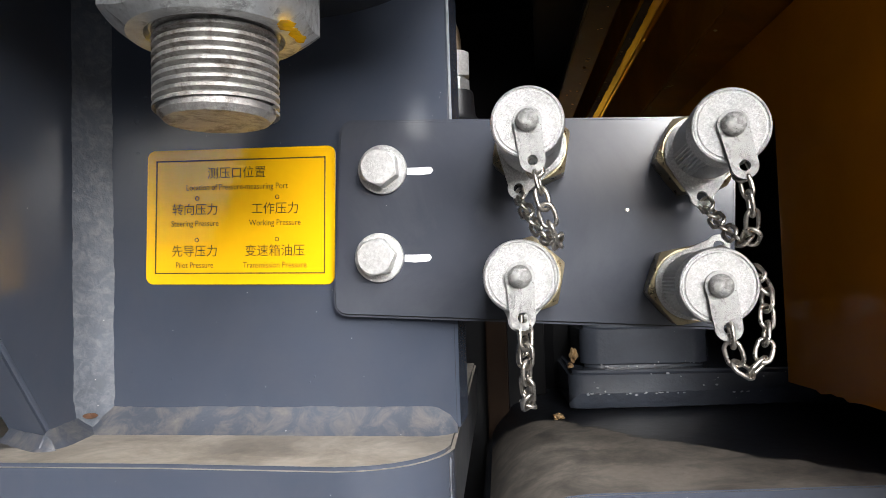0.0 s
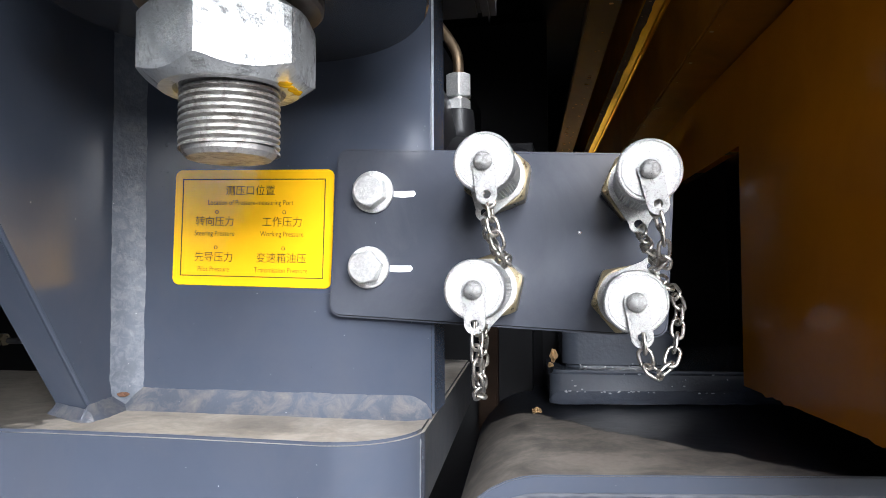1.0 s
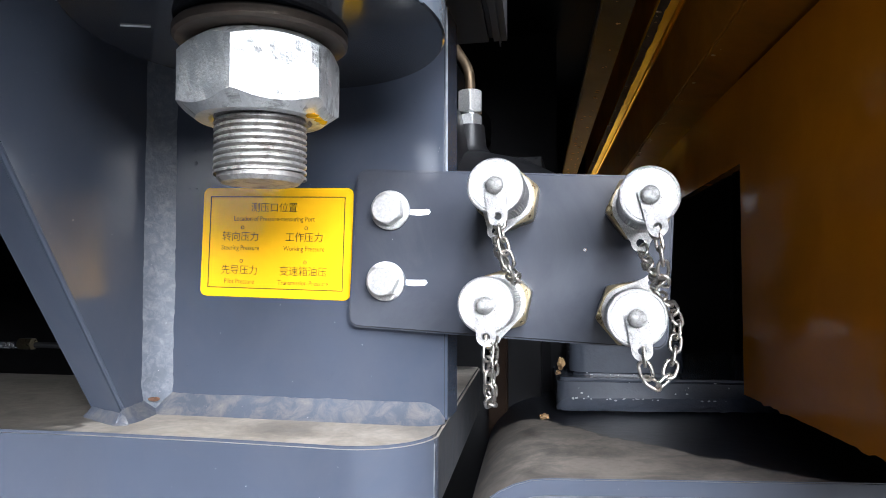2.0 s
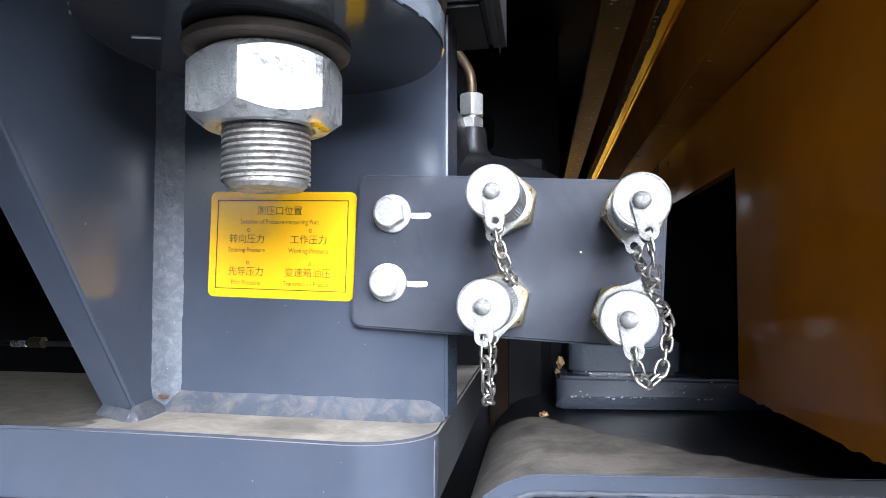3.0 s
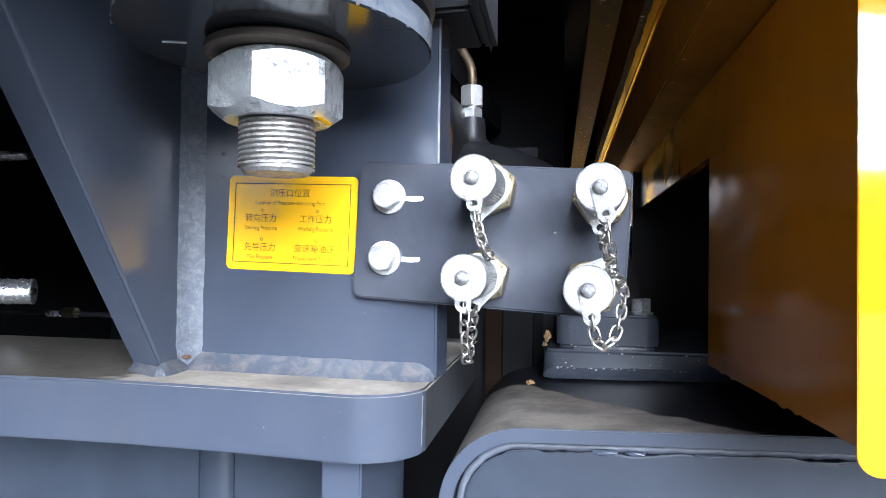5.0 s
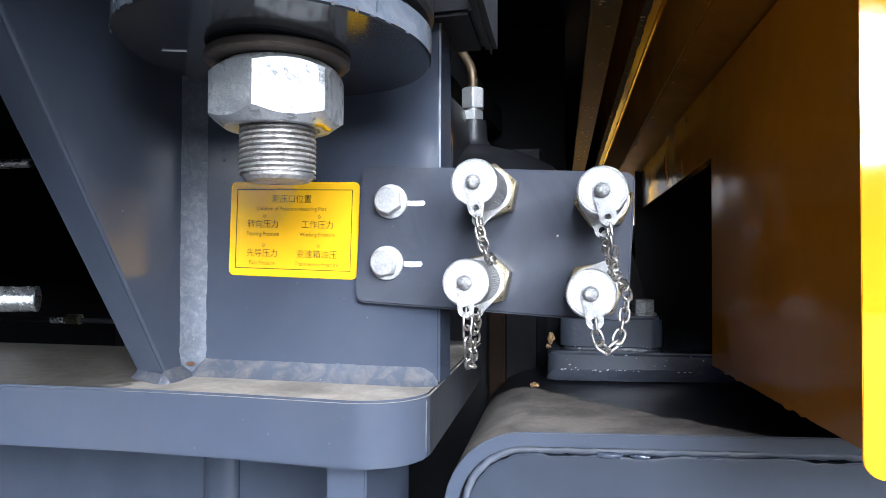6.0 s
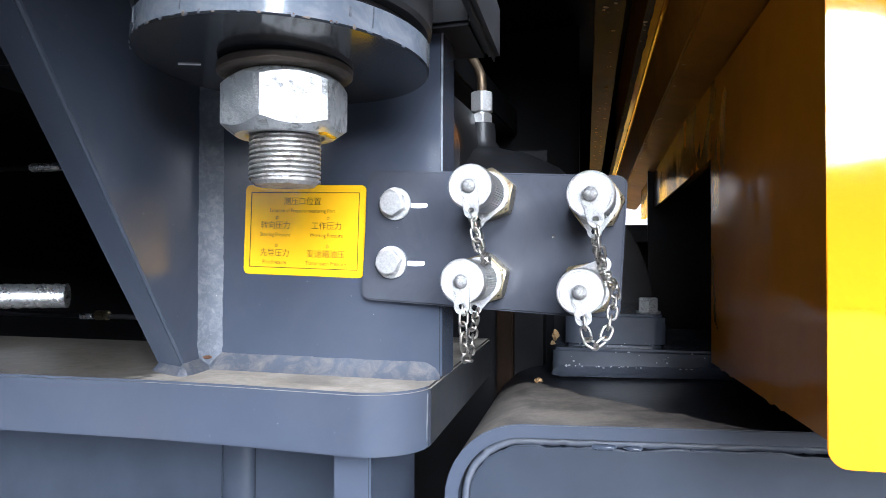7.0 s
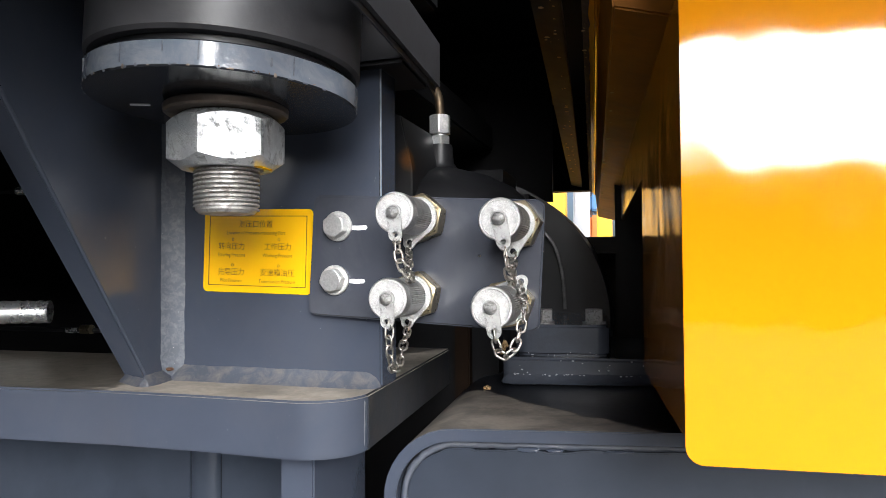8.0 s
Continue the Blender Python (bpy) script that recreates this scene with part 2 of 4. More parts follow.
def box(x0, x1, y0, y1, z0, z1, bev=0.0, seg=2, m=None):
    bm = bmesh.new()
    bmesh.ops.create_cube(bm, size=1, matrix=Matrix.Translation(((x0 + x1) / 2, (y0 + y1) / 2, (z0 + z1) / 2)) @ Matrix.Diagonal((x1 - x0, y1 - y0, z1 - z0, 1)))
    bevelled(bm, bev, seg)
    if m:
        bm.transform(m)
    return bm


def prism(outline, h0, h1, axis="z", bev=0.0, seg=2, sharp=40):
    """A flat outline of (a, b) pushed from h0 to h1: axis z takes (x, y), axis y (x, z), axis x (y, z)."""
    bm = bmesh.new()
    put = {"z": lambda a, b, h: (a, b, h), "y": lambda a, b, h: (a, h, b), "x": lambda a, b, h: (h, a, b)}[axis]
    low = [bm.verts.new(put(a, b, h0)) for a, b in outline]
    high = [bm.verts.new(put(a, b, h1)) for a, b in outline]
    bm.faces.new(low)
    bm.faces.new(high)
    for i in range(len(low)):
        j = (i + 1) % len(low)
        bm.faces.new((low[i], low[j], high[j], high[i]))
    bmesh.ops.recalc_face_normals(bm, faces=bm.faces[:])
    return bevelled(bm, bev, seg, sharp)


def rounded(x0, x1, z0, z1, r, n=6):
    pts = []
    for cx, cz, a0 in ((x1 - r, z1 - r, 0), (x0 + r, z1 - r, 90), (x0 + r, z0 + r, 180), (x1 - r, z0 + r, 270)):
        for i in range(n + 1):
            a = radians(a0 + 90 * i / n)
            pts.append((cx + r * math.cos(a), cz + r * math.sin(a)))
    return pts


AX = {"z": Matrix(), "-y": Matrix.Rotation(radians(90), 4, "X"), "y": Matrix.Rotation(radians(-90), 4, "X"), "x": Matrix.Rotation(radians(90), 4, "Y")}


def lathe(profile, n=48, axis="z", knurl=None):
    """A turned body of (radius, height) rows. knurl: (low row, high row, depth) for a milled grip."""
    bm = bmesh.new()
    rings = []
    for k, (r, h) in enumerate(profile):
        ring = []
        for i in range(n):
            a = 2 * math.pi * i / n
            rr = r - (knurl[2] if knurl and knurl[0] <= k <= knurl[1] and i % 2 else 0)
            ring.append(bm.verts.new((rr * math.cos(a), rr * math.sin(a), h)))
        rings.append(ring)
    for a, b in zip(rings, rings[1:]):
        for i in range(n):
            j = (i + 1) % n
            bm.faces.new((a[i], a[j], b[j], b[i]))
    bm.faces.new(rings[0])
    bm.faces.new(rings[-1])
    bm.transform(AX[axis])
    return bm


def hexnut(flat, h0, h1, bore=0.0, low=True, high=True, turn=0.0, axis="z", n=72, cone=0.97, slope=0.62):
    """A hexagon with turned chamfers at its ends; flat is the width across flats."""
    bm = bmesh.new()
    rc = flat / 2 * cone
    cols = []
    for i in range(n):
        a = 360 * i / n
        r = min(flat / 2 / math.cos(radians((a + 30) % 60 - 30)), flat / 2 * 1.135)
        drop = max(0, (r - rc)) * slope
        c, s = math.cos(radians(a + turn)), math.sin(radians(a + turn))
        rows = [(rc, h0), (r, h0 + (drop if low else 0)), (r, h1 - (drop if high else 0)), (rc, h1)]
        if bore:
            rows = [(bore, h0 + 0.0012), (bore + 0.0012, h0)] + rows + [(bore, h1)]
        cols.append([bm.verts.new((q * c, q * s, h)) for q, h in rows])
    for i in range(n):
        a, b = cols[i], cols[(i + 1) % n]
        for k in range(len(a) - 1):
            bm.faces.new((a[k], b[k], b[k + 1], a[k + 1]))
    bm.faces.new([c[0] for c in cols])
    bm.faces.new([c[-1] for c in cols])
    bm.transform(AX[axis])
    return bm


def thread(r, depth, pitch, h0, turns, n=48, steps=6):
    """A screw thread as one helical skin."""
    bm = bmesh.new()
    shape = [0, 0, 0, 0.15, 1.0, 0.6]
    total = int(turns * steps)
    cols = [[bm.verts.new(((r - depth * shape[k % steps]) * math.cos(2 * math.pi * i / n), (r - depth * shape[k % steps]) * math.sin(2 * math.pi * i / n), h0 + pitch * (k / steps + i / n))) for k in range(total)] for i in range(n)]
    for i in range(n):
        a, b = cols[i], cols[(i + 1) % n]
        off = steps if i == n - 1 else 0
        for k in range(total - 1 - off):
            bm.faces.new((a[k], b[k + off], b[k + 1 + off], a[k + 1]))
    return bm


def tube(points, r, n=10, closed=False):
    bm = bmesh.new()
    pts = [Vector(p) for p in points]
    rings = []
    side = None
    for i, p in enumerate(pts):
        a = pts[(i - 1) % len(pts)] if closed or i else p
        b = pts[(i + 1) % len(pts)] if closed or i < len(pts) - 1 else p
        d = (b - a).normalized()
        side = d.orthogonal() if side is None else (side - d * side.dot(d))
        side.normalize()
        up = d.cross(side)
        rings.append([bm.verts.new(p + r * (math.cos(2 * math.pi * k / n) * side + math.sin(2 * math.pi * k / n) * up)) for k in range(n)])
    for i in range(len(rings) - (0 if closed else 1)):
        a, b = rings[i], rings[(i + 1) % len(rings)]
        for k in range(n):
            bm.faces.new((a[k], a[(k + 1) % n], b[(k + 1) % n], b[k]))
    if not closed:
        bm.faces.new(rings[0])
        bm.faces.new(rings[-1])
    return bm


def curve_points(points, step):
    """Even steps along a smooth line through the points."""
    pts = [Vector(p) for p in points]
    fine = []
    for i in range(len(pts) - 1):
        p0, p1, p2, p3 = pts[max(0, i - 1)], pts[i], pts[i + 1], pts[min(len(pts) - 1, i + 2)]
        for k in range(20):
            t = k / 20
            fine.append(0.5 * (2 * p1 + (p2 - p0) * t + (2 * p0 - 5 * p1 + 4 * p2 - p3) * t * t + (3 * p1 - p0 - 3 * p2 + p3) * t ** 3))
    fine.append(pts[-1])
    out, run = [fine[0]], 0.0
    for a, b in zip(fine, fine[1:]):
        seg = (b - a).length
        while seg and run + seg >= step:
            a = a.lerp(b, (step - run) / seg)
            out.append(a)
            seg, run = (b - a).length, 0.0
        run += seg
    return out


def weld(points, width, normal_a, normal_b, rough=0.0006, seed=1):
    """A fillet bead along a line in the corner between two faces, with ripples."""
    rnd = random.Random(seed)
    bm = bmesh.new()
    na, nb = Vector(normal_a), Vector(normal_b)
    rings = []
    line = curve_points(points, 0.0022)
    for p in line:
        near = min((p - line[0]).length, (p - line[-1]).length) / width
        w = width * min(1.0, 0.25 + 0.75 * math.sqrt(near)) * (1 + 0.06 * noise.noise(p * 70) + 0.03 * noise.noise(p * 260))
        bulge = 0.40 + 0.07 * noise.noise(p * 160) + 0.02 * noise.noise(p * 420)
        ring = []
        for k in range(7):
            t = k / 6
            v = p + na * w * (1 - t) + nb * w * t
            v += (na + nb) * (-0.5 * w + bulge * w) * math.sin(math.pi * t) * 0.5
            ring.append(bm.verts.new(v + Vector((rnd.uniform(-rough, rough), rnd.uniform(-rough, rough), rnd.uniform(-rough, rough))) * 0.5))
        ring.append(bm.verts.new(p - (na + nb) * 0.001))
        rings.append(ring)
    for a, b in zip(rings, rings[1:]):
        for k in range(8):
            bm.faces.new((a[k], a[(k + 1) % 8], b[(k + 1) % 8], b[k]))
    bm.faces.new(rings[0])
    bm.faces.new(rings[-1])
    return bm


def lettering(text, size, x, z, parent, align="CENTER", stretch=1.0):
    cu = bpy.data.curves.new("text", "FONT")
    cu.body, cu.size, cu.align_x, cu.align_y = text, size, align, "CENTER"
    cu.resolution_u = 3
    ob = new("text_source", cu)
    bpy.context.view_layer.update()
    me = bpy.data.meshes.new_from_object(ob.evaluated_get(bpy.context.evaluated_depsgraph_get()))
    bpy.data.objects.remove(ob)
    me.transform(Matrix.Translation((x, -0.0007, z)) @ Matrix.Rotation(radians(90), 4, "X") @ Matrix.Diagonal((stretch, 1, 1, 1)))
    me.materials.clear()
    me.materials.append(M_ink)
    t = new("lettering", me)
    t.parent = parent
    return t


# the machine's long axis leans a little against the measuring plate's normal
LEAN = Matrix.Rotation(radians(4.2), 4, "Z")
TILT = Matrix.Rotation(radians(3.2), 4, "Y")
SL = 0.0735

# ---- surroundings ----
tagged(part("ground", box(-40, 40, -40, 40, -1.05, -1.0), M_concrete), "grey concrete yard under the machine", "ground", kind="structure")
# Pale slab added as a bounce surface for the overhead beams.
tagged(part("pavement", box(-40, 40, 1.6, 40, -1.0, -0.99), M_slab), "unseen pale slab added behind to bounce light onto the beams", "pavement", kind="structure")
# Unseen walls added to block sky light and shape the reflections.
tagged(part("unseen_wall_yard", box(-40, 40, -26.2, -26, -1.0, 3.4), M_blocker), "unseen low wall added as a dark horizon", "wall", kind="structure")
tagged(part("unseen_wall_right", box(2.2, 2.3, -0.35, 2.4, -1.0, 1.7), M_blocker), "unseen dark wall added to block light from the right", "wall", kind="structure")
tagged(part("unseen_wall_rear", box(-9.0, -1.2, 7.0, 7.2, -1.0, 3.0), M_blocker), "unseen dark wall added to keep sky out of reflections", "wall", kind="structure")
tagged(part("unseen_wall_front", box(-6.0, 0.05, -3.3, -3.2, -1.0, 1.9), M_blocker), "unseen dark wall added to block light from the front left", "wall", kind="structure")

# ---- front frame: base plate, upright, gusset ----
frame_front = thing("chassis_frame", "blue-grey painted welded steel machine frame with dusty base plate", "machine frame")
tab = [(-0.008, 0.45), (-0.14, 0.45), (-0.155, 0.104), (-0.6, 0.085), (-0.6, -0.085), (-0.35, -0.061), (-0.18, -0.0465), (-0.115, -0.0415), (-0.06, -0.0405), (-0.004, -0.0418)]
for i in range(1, 9):
    a = radians(-90 + 85 * i / 8)
    tab.append((-0.004 + 0.0305 * math.cos(a), -0.011 + 0.0305 * math.sin(a)))
bm = prism(tab, -0.0905, -0.0605, "z", 0.0012, 2, 60)
bm.normal_update()
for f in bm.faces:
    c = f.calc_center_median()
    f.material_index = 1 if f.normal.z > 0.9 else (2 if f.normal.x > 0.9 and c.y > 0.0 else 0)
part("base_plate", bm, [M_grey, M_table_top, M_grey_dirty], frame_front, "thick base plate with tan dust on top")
part("upright_plate", box(-0.137, 0.0258, 0.0060, 0.0300, -0.0605, 0.34, 0.0012), M_grey, frame_front)
part("pale_edge", box(0.0252, 0.0261, 0.0057, 0.0066, 0.020, 0.33, 0.0002), M_pale_edge, frame_front, "pale edge strip of the upright")
bm = bmesh.new()
rows = []
for z in (-0.0605, 0.388):
    k = (z + 0.057) / 0.157
    rows.append([bm.verts.new(p) for p in ((-0.1151, 0.006, z), (-0.1095 + 0.0065 * k, -0.0215 - 0.1105 * k, z), (-0.1373 + 0.0112 * k, -0.0089 - 0.1201 * k, z), (-0.1390, 0.006, z))])
bm.faces.new(rows[0])
bm.faces.new(rows[1])
for i in range(4):
    bm.faces.new((rows[0][i], rows[0][(i + 1) % 4], rows[1][(i + 1) % 4], rows[1][i]))
bmesh.ops.recalc_face_normals(bm, faces=bm.faces[:])
bevelled(bm, 0.0022, 3)
part("gusset_plate", bm, M_grey, frame_front)
part("weld_bead", weld([(-0.1151, 0.0060, -0.072), (-0.1151, 0.0060, 0.19)], 0.0105, (1, 0, 0), (0.05, -1, 0), 0.00025, 3), M_weld, frame_front, "lumpy painted weld seam", 60)
part("weld_bead", weld([(-0.116, 0.0060, -0.0605), (-0.05, 0.0060, -0.0605), (0.0258, 0.0060, -0.0605)], 0.0085, (0, -1, 0), (0, 0, 1), 0.0002, 4), M_weld_dusty, frame_front, "lumpy painted weld seam", 60)
part("weld_bead", weld([(-0.1045, -0.0258, -0.0605), (-0.118, -0.0195, -0.0605), (-0.1385, -0.0080, -0.0605)], 0.0042, (-0.4, -0.92, 0), (0, 0, 1), 0.0003, 5), M_weld_dusty, frame_front, "lumpy painted weld seam", 60)
part("weld_bead", weld([(-0.1094, -0.0265, -0.0605), (-0.1122, -0.0085, -0.0605), (-0.1158, 0.0115, -0.0605)], 0.0060, (1, 0.18, 0), (0, 0, 1), 0.0003, 6), M_weld_dusty, frame_front, "lumpy painted weld seam", 60)
part("lower_web", box(-0.6, -0.02, 0.065, 0.080, -0.6, -0.0905), M_grey_shaded, frame_front)
part("lower_rib", box(-0.023, -0.003, -0.020, 0.05, -0.6, -0.0905, 0.001), M_grey, frame_front)
part("lower_rib", lathe([(0.009, -0.6), (0.009, -0.0905)], 24), M_grey_shaded, frame_front).matrix_basis = Matrix.Translation((-0.1295, 0.0625, 0)) @ Matrix.Diagonal((1.35, 0.7, 1, 1))

for x, y, z, r in ((-0.1085, -0.0030, -0.0535, 0.0015), (-0.1060, -0.0040, -0.0530, 0.0008)):
    spot = lathe([(0.0002, 0.0009), (r * 0.5, 0.0007), (r, 0.0), (r, -0.0006)], 14)
    spot.transform(Matrix.Translation((x, y, z)) @ Matrix.Rotation(radians(45), 4, "X") @ Matrix.Diagonal((1.8, 0.7, 1, 1)))
    part("rust_spot", spot, M_rust, frame_front, "orange rust spot")

spatter = bmesh.new()
rnd = random.Random(3)
for k in range(40):
    x, z = (rnd.gauss(-0.0945, 0.0035), rnd.uniform(0.026, 0.072)) if k < 5 else (rnd.uniform(-0.10, 0.02), rnd.uniform(-0.048, 0.10))
    q = rnd.uniform(0.0003, 0.0008) if k < 5 else rnd.uniform(0.0002, 0.0004)
    bmesh.ops.create_icosphere(spatter, subdivisions=2, radius=q, matrix=Matrix.Translation((x, 0.0060, z)) @ Matrix.Diagonal((rnd.uniform(0.7, 1.8), 0.25, rnd.uniform(0.7, 1.8), 1)))
tagged(part("weld_spatter", spatter, M_grey, frame_front, "painted-over weld spatter", 60), kind="stuff")

M_scuff = plain("scuffed_primer", (0.10, 0.105, 0.115), 0.7, 250, 0.4)
scuff = [(-0.0003, -0.0870), (0.0002, -0.0860), (0.0001, -0.0810), (0.0006, -0.0760), (0.0003, -0.0700), (0.0008, -0.0640), (-0.0002, -0.0632), (-0.0003, -0.0720), (-0.0006, -0.0790)]
bm = prism(scuff, -0.0003, 0.0003, "y")
bm.transform(Matrix.Translation((0.0254, -0.0180, 0)) @ Matrix.Rotation(radians(72), 4, "Z"))
part("scuff", bm, M_scuff, frame_front, "pale rubbed streak on the corner")

# ---- bracket plate, bolts, label ----
plate = thing("bracket_plate", "dark grey painted steel bracket plate bolted to the upright", "bracket", TILT)
bm = prism(rounded(-0.0160, 0.1170, -0.0207, 0.0483, 0.005), 0.0, 0.0038, "y", 0.0010, 3)
bm.normal_update()
# Left and lower edges are black: the plate's contact shade put into colour.
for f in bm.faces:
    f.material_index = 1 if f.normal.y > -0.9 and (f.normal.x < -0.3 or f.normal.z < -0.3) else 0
part("plate", bm, [M_grey_plate, M_black], plate, "dark grey plate, shade painted black on left and lower edges")
part("spacer", box(-0.009, 0.018, 0.0036, 0.0062, -0.012, 0.042, 0.0005), M_grey_plate, plate)
for z, tip in ((0.030, 0.0175), (0.0, 0.0178)):
    mark = [(0.0092, z + 0.0012), (0.013, z + 0.0013), (tip, z + 0.0016), (tip + 0.0008, z + 0.0004), (tip - 0.0002, z - 0.0008), (0.013, z - 0.0013), (0.0092, z - 0.0011)]
    part("paint_mark", prism(mark, -0.0003, 0.0001, "y"), M_white, plate, "white marker stroke")

part("drill_mark", lathe([(0.0007, -0.0003), (0.0008, 0.0), (0.0005, 0.0003)], 12, "-y"), M_chrome, plate, "small bright burr").matrix_basis = Matrix.Translation((0.0832, 0, 0.0175))
bolt = thing("hex_bolt", "zinc-plated hex bolt with washer clamping the bracket plate", "bolt", TILT @ Matrix.Translation((0.0006, 0, 0.0305)), "bolts of the bracket plate")
part("washer", lathe([(0.0078, 0), (0.0085, 0.0003), (0.0085, 0.0016), (0.0080, 0.0019), (0.005, 0.0019)], 40, "-y"), M_zinc, bolt)
head = part("head", hexnut(0.0118, 0.0019, 0.0078, low=False, turn=8, axis="-y"), M_bolt, bolt, smooth=18)
for k in range(3):
    a = radians(190 + 40 * k)
    part("stamp", box(-0.0003, 0.0003, -0.0080, -0.0077, -0.0008, 0.0008, m=Matrix.Translation((0.0034 * math.cos(a), 0, 0.0034 * math.sin(a))) @ Matrix.Rotation(radians(90) - a, 4, "Y")), M_zinc_dark, head)
copy_thing(bolt, TILT @ Matrix.Translation((0.0004, 0, 0.0)) @ Matrix.Rotation(radians(25), 4, "Y"))

label = thing("instruction_label", "yellow adhesive label with black border and bilingual lettering", "label", TILT @ Matrix.Translation((-0.0546, 0.0059, 0.0143)) @ Matrix.Rotation(radians(-1.6), 4, "Y"))
part("film", prism(rounded(-0.0366, 0.0366, -0.0250, 0.0250, 0.003), -0.0005, 0.0, "y"), M_decal, label)
W, H, T = 0.0328, 0.0209, 0.00022
for x0, x1, z0, z1 in ((-W, W, H - T, H + T), (-W, W, -H - T, -H + T), (-W - T, -W + T, -H - T, H + T), (W - T, W + T, -H - T, H + T)):
    part("border_line", box(x0, x1, -0.00065, -0.0003, z0, z1), M_ink, label)
lettering("测压口位置", 0.0046, -0.001, 0.0158, label)
lettering("Location of Pressure-measuring Port", 0.0031, -0.001, 0.0108, label, stretch=0.86)
for x, z, zh, en in ((-0.0172, 0.0012, "转向压力", "Steering Pressure"), (0.0140, 0.0012, "工作压力", "Working Pressure"), (-0.0172, -0.0142, "先导压力", "Pilot Pressure"), (0.0140, -0.0142, "变速箱油压", "Transmission Pressure")):
    lettering(zh, 0.0046, x, z + 0.0012, label)
    lettering(en, 0.0031, x, z - 0.0038, label, stretch=0.86)
    ring = tube([(x + 0.0008 + 0.0007 * math.cos(k * math.pi / 8), -0.0006, z + 0.0056 + 0.0007 * math.sin(k * math.pi / 8)) for k in range(16)], 0.00015, 5, True)
    part("ring_mark", ring, M_ink, label)

# ---- four test ports with chained caps ----
LINK = []
for i in range(20):
    a = 2 * math.pi * i / 20
    LINK.append((0.0020 * math.cos(a), 0.0, 0.0020 * math.sin(a) + (0.0012 if 0 < i < 10 else (-0.0012 if i > 10 else 0.0))))
link_mesh = finish(tube(LINK, 0.00060, 7, True), M_link, 60)
cap_mesh = finish(lathe([(0.0070, 0.0405), (0.0094, 0.0408), (0.0100, 0.0413), (0.0100, 0.0452), (0.0097, 0.0459), (0.0092, 0.0462), (0.0090, 0.0458), (0.0086, 0.0458), (0.0084, 0.0462), (0.002, 0.0463)], 96, "-y"), [M_zinc], 25)
rim_mesh = finish(lathe([(0.0090, 0.0385), (0.0099, 0.0388), (0.0099, 0.0408), (0.0092, 0.0412)], 96, "-y"), [M_zinc], 25)
grip_mesh = finish(lathe([(0.0070, 0.0150), (0.0092, 0.0153), (0.0096, 0.0160), (0.0096, 0.0375), (0.0091, 0.0382), (0.0088, 0.0390)], 108, "-y", (2, 3, 0.0007)), [M_zinc_dark], 25)
neck_mesh = finish(lathe([(0.0080, -0.0042), (0.0080, 0.0200)], 32, "-y"), [M_zinc_dark])
hex_mesh = finish(hexnut(0.0232, 0.0, 0.0118, turn=0, axis="-y"), [M_brass], 20)
pin_mesh = finish(lathe([(0.0030, 0.0458), (0.0031, 0.0480), (0.0029, 0.0490), (0.0022, 0.0499), (0.0010, 0.0504), (0.0002, 0.0505)], 24, "-y"), [M_zinc_pin], 50)


def holed(r_big, r_end, reach, hole, y0, y1):
    """A flat lug: a round head, a tapering tongue with a round end and a hole, pointing down."""
    bm = bmesh.new()
    outer = [(r_big * math.cos(radians(a)), r_big * math.sin(radians(a))) for a in range(-20, 201, 10)]
    outer += [(r_end * math.cos(radians(a)), -reach + r_end * math.sin(radians(a))) for a in range(180, 361, 15)]
    inner = [(hole * math.cos(2 * math.pi * k / 16), -reach + hole * math.sin(2 * math.pi * k / 16)) for k in range(16)]
    loops = []
    for y in (y0, y1):
        vo = [bm.verts.new((x, y, z)) for x, z in outer]
        vi = [bm.verts.new((x, y, z)) for x, z in inner]
        eo = [bm.edges.new((vo[i], vo[(i + 1) % len(vo)])) for i in range(len(vo))]
        ei = [bm.edges.new((vi[i], vi[(i + 1) % len(vi)])) for i in range(len(vi))]
        bmesh.ops.triangle_fill(bm, use_beauty=True, use_dissolve=False, edges=eo + ei)
        loops.append((vo, vi))
    for a, b in zip(loops[0], loops[1]):
        for i in range(len(a)):
            j = (i + 1) % len(a)
            bm.faces.new((a[i], a[j], b[j], b[i]))
    return bm


strap_mesh = finish(holed(0.0039, 0.0034, 0.0108, 0.0014, -0.0476, -0.0464), [M_zinc_pin], 40)
tab_mesh = finish(holed(0.0108, 0.0034, 0.0140, 0.0016, -0.0136, -0.0122), [M_zinc], 40)


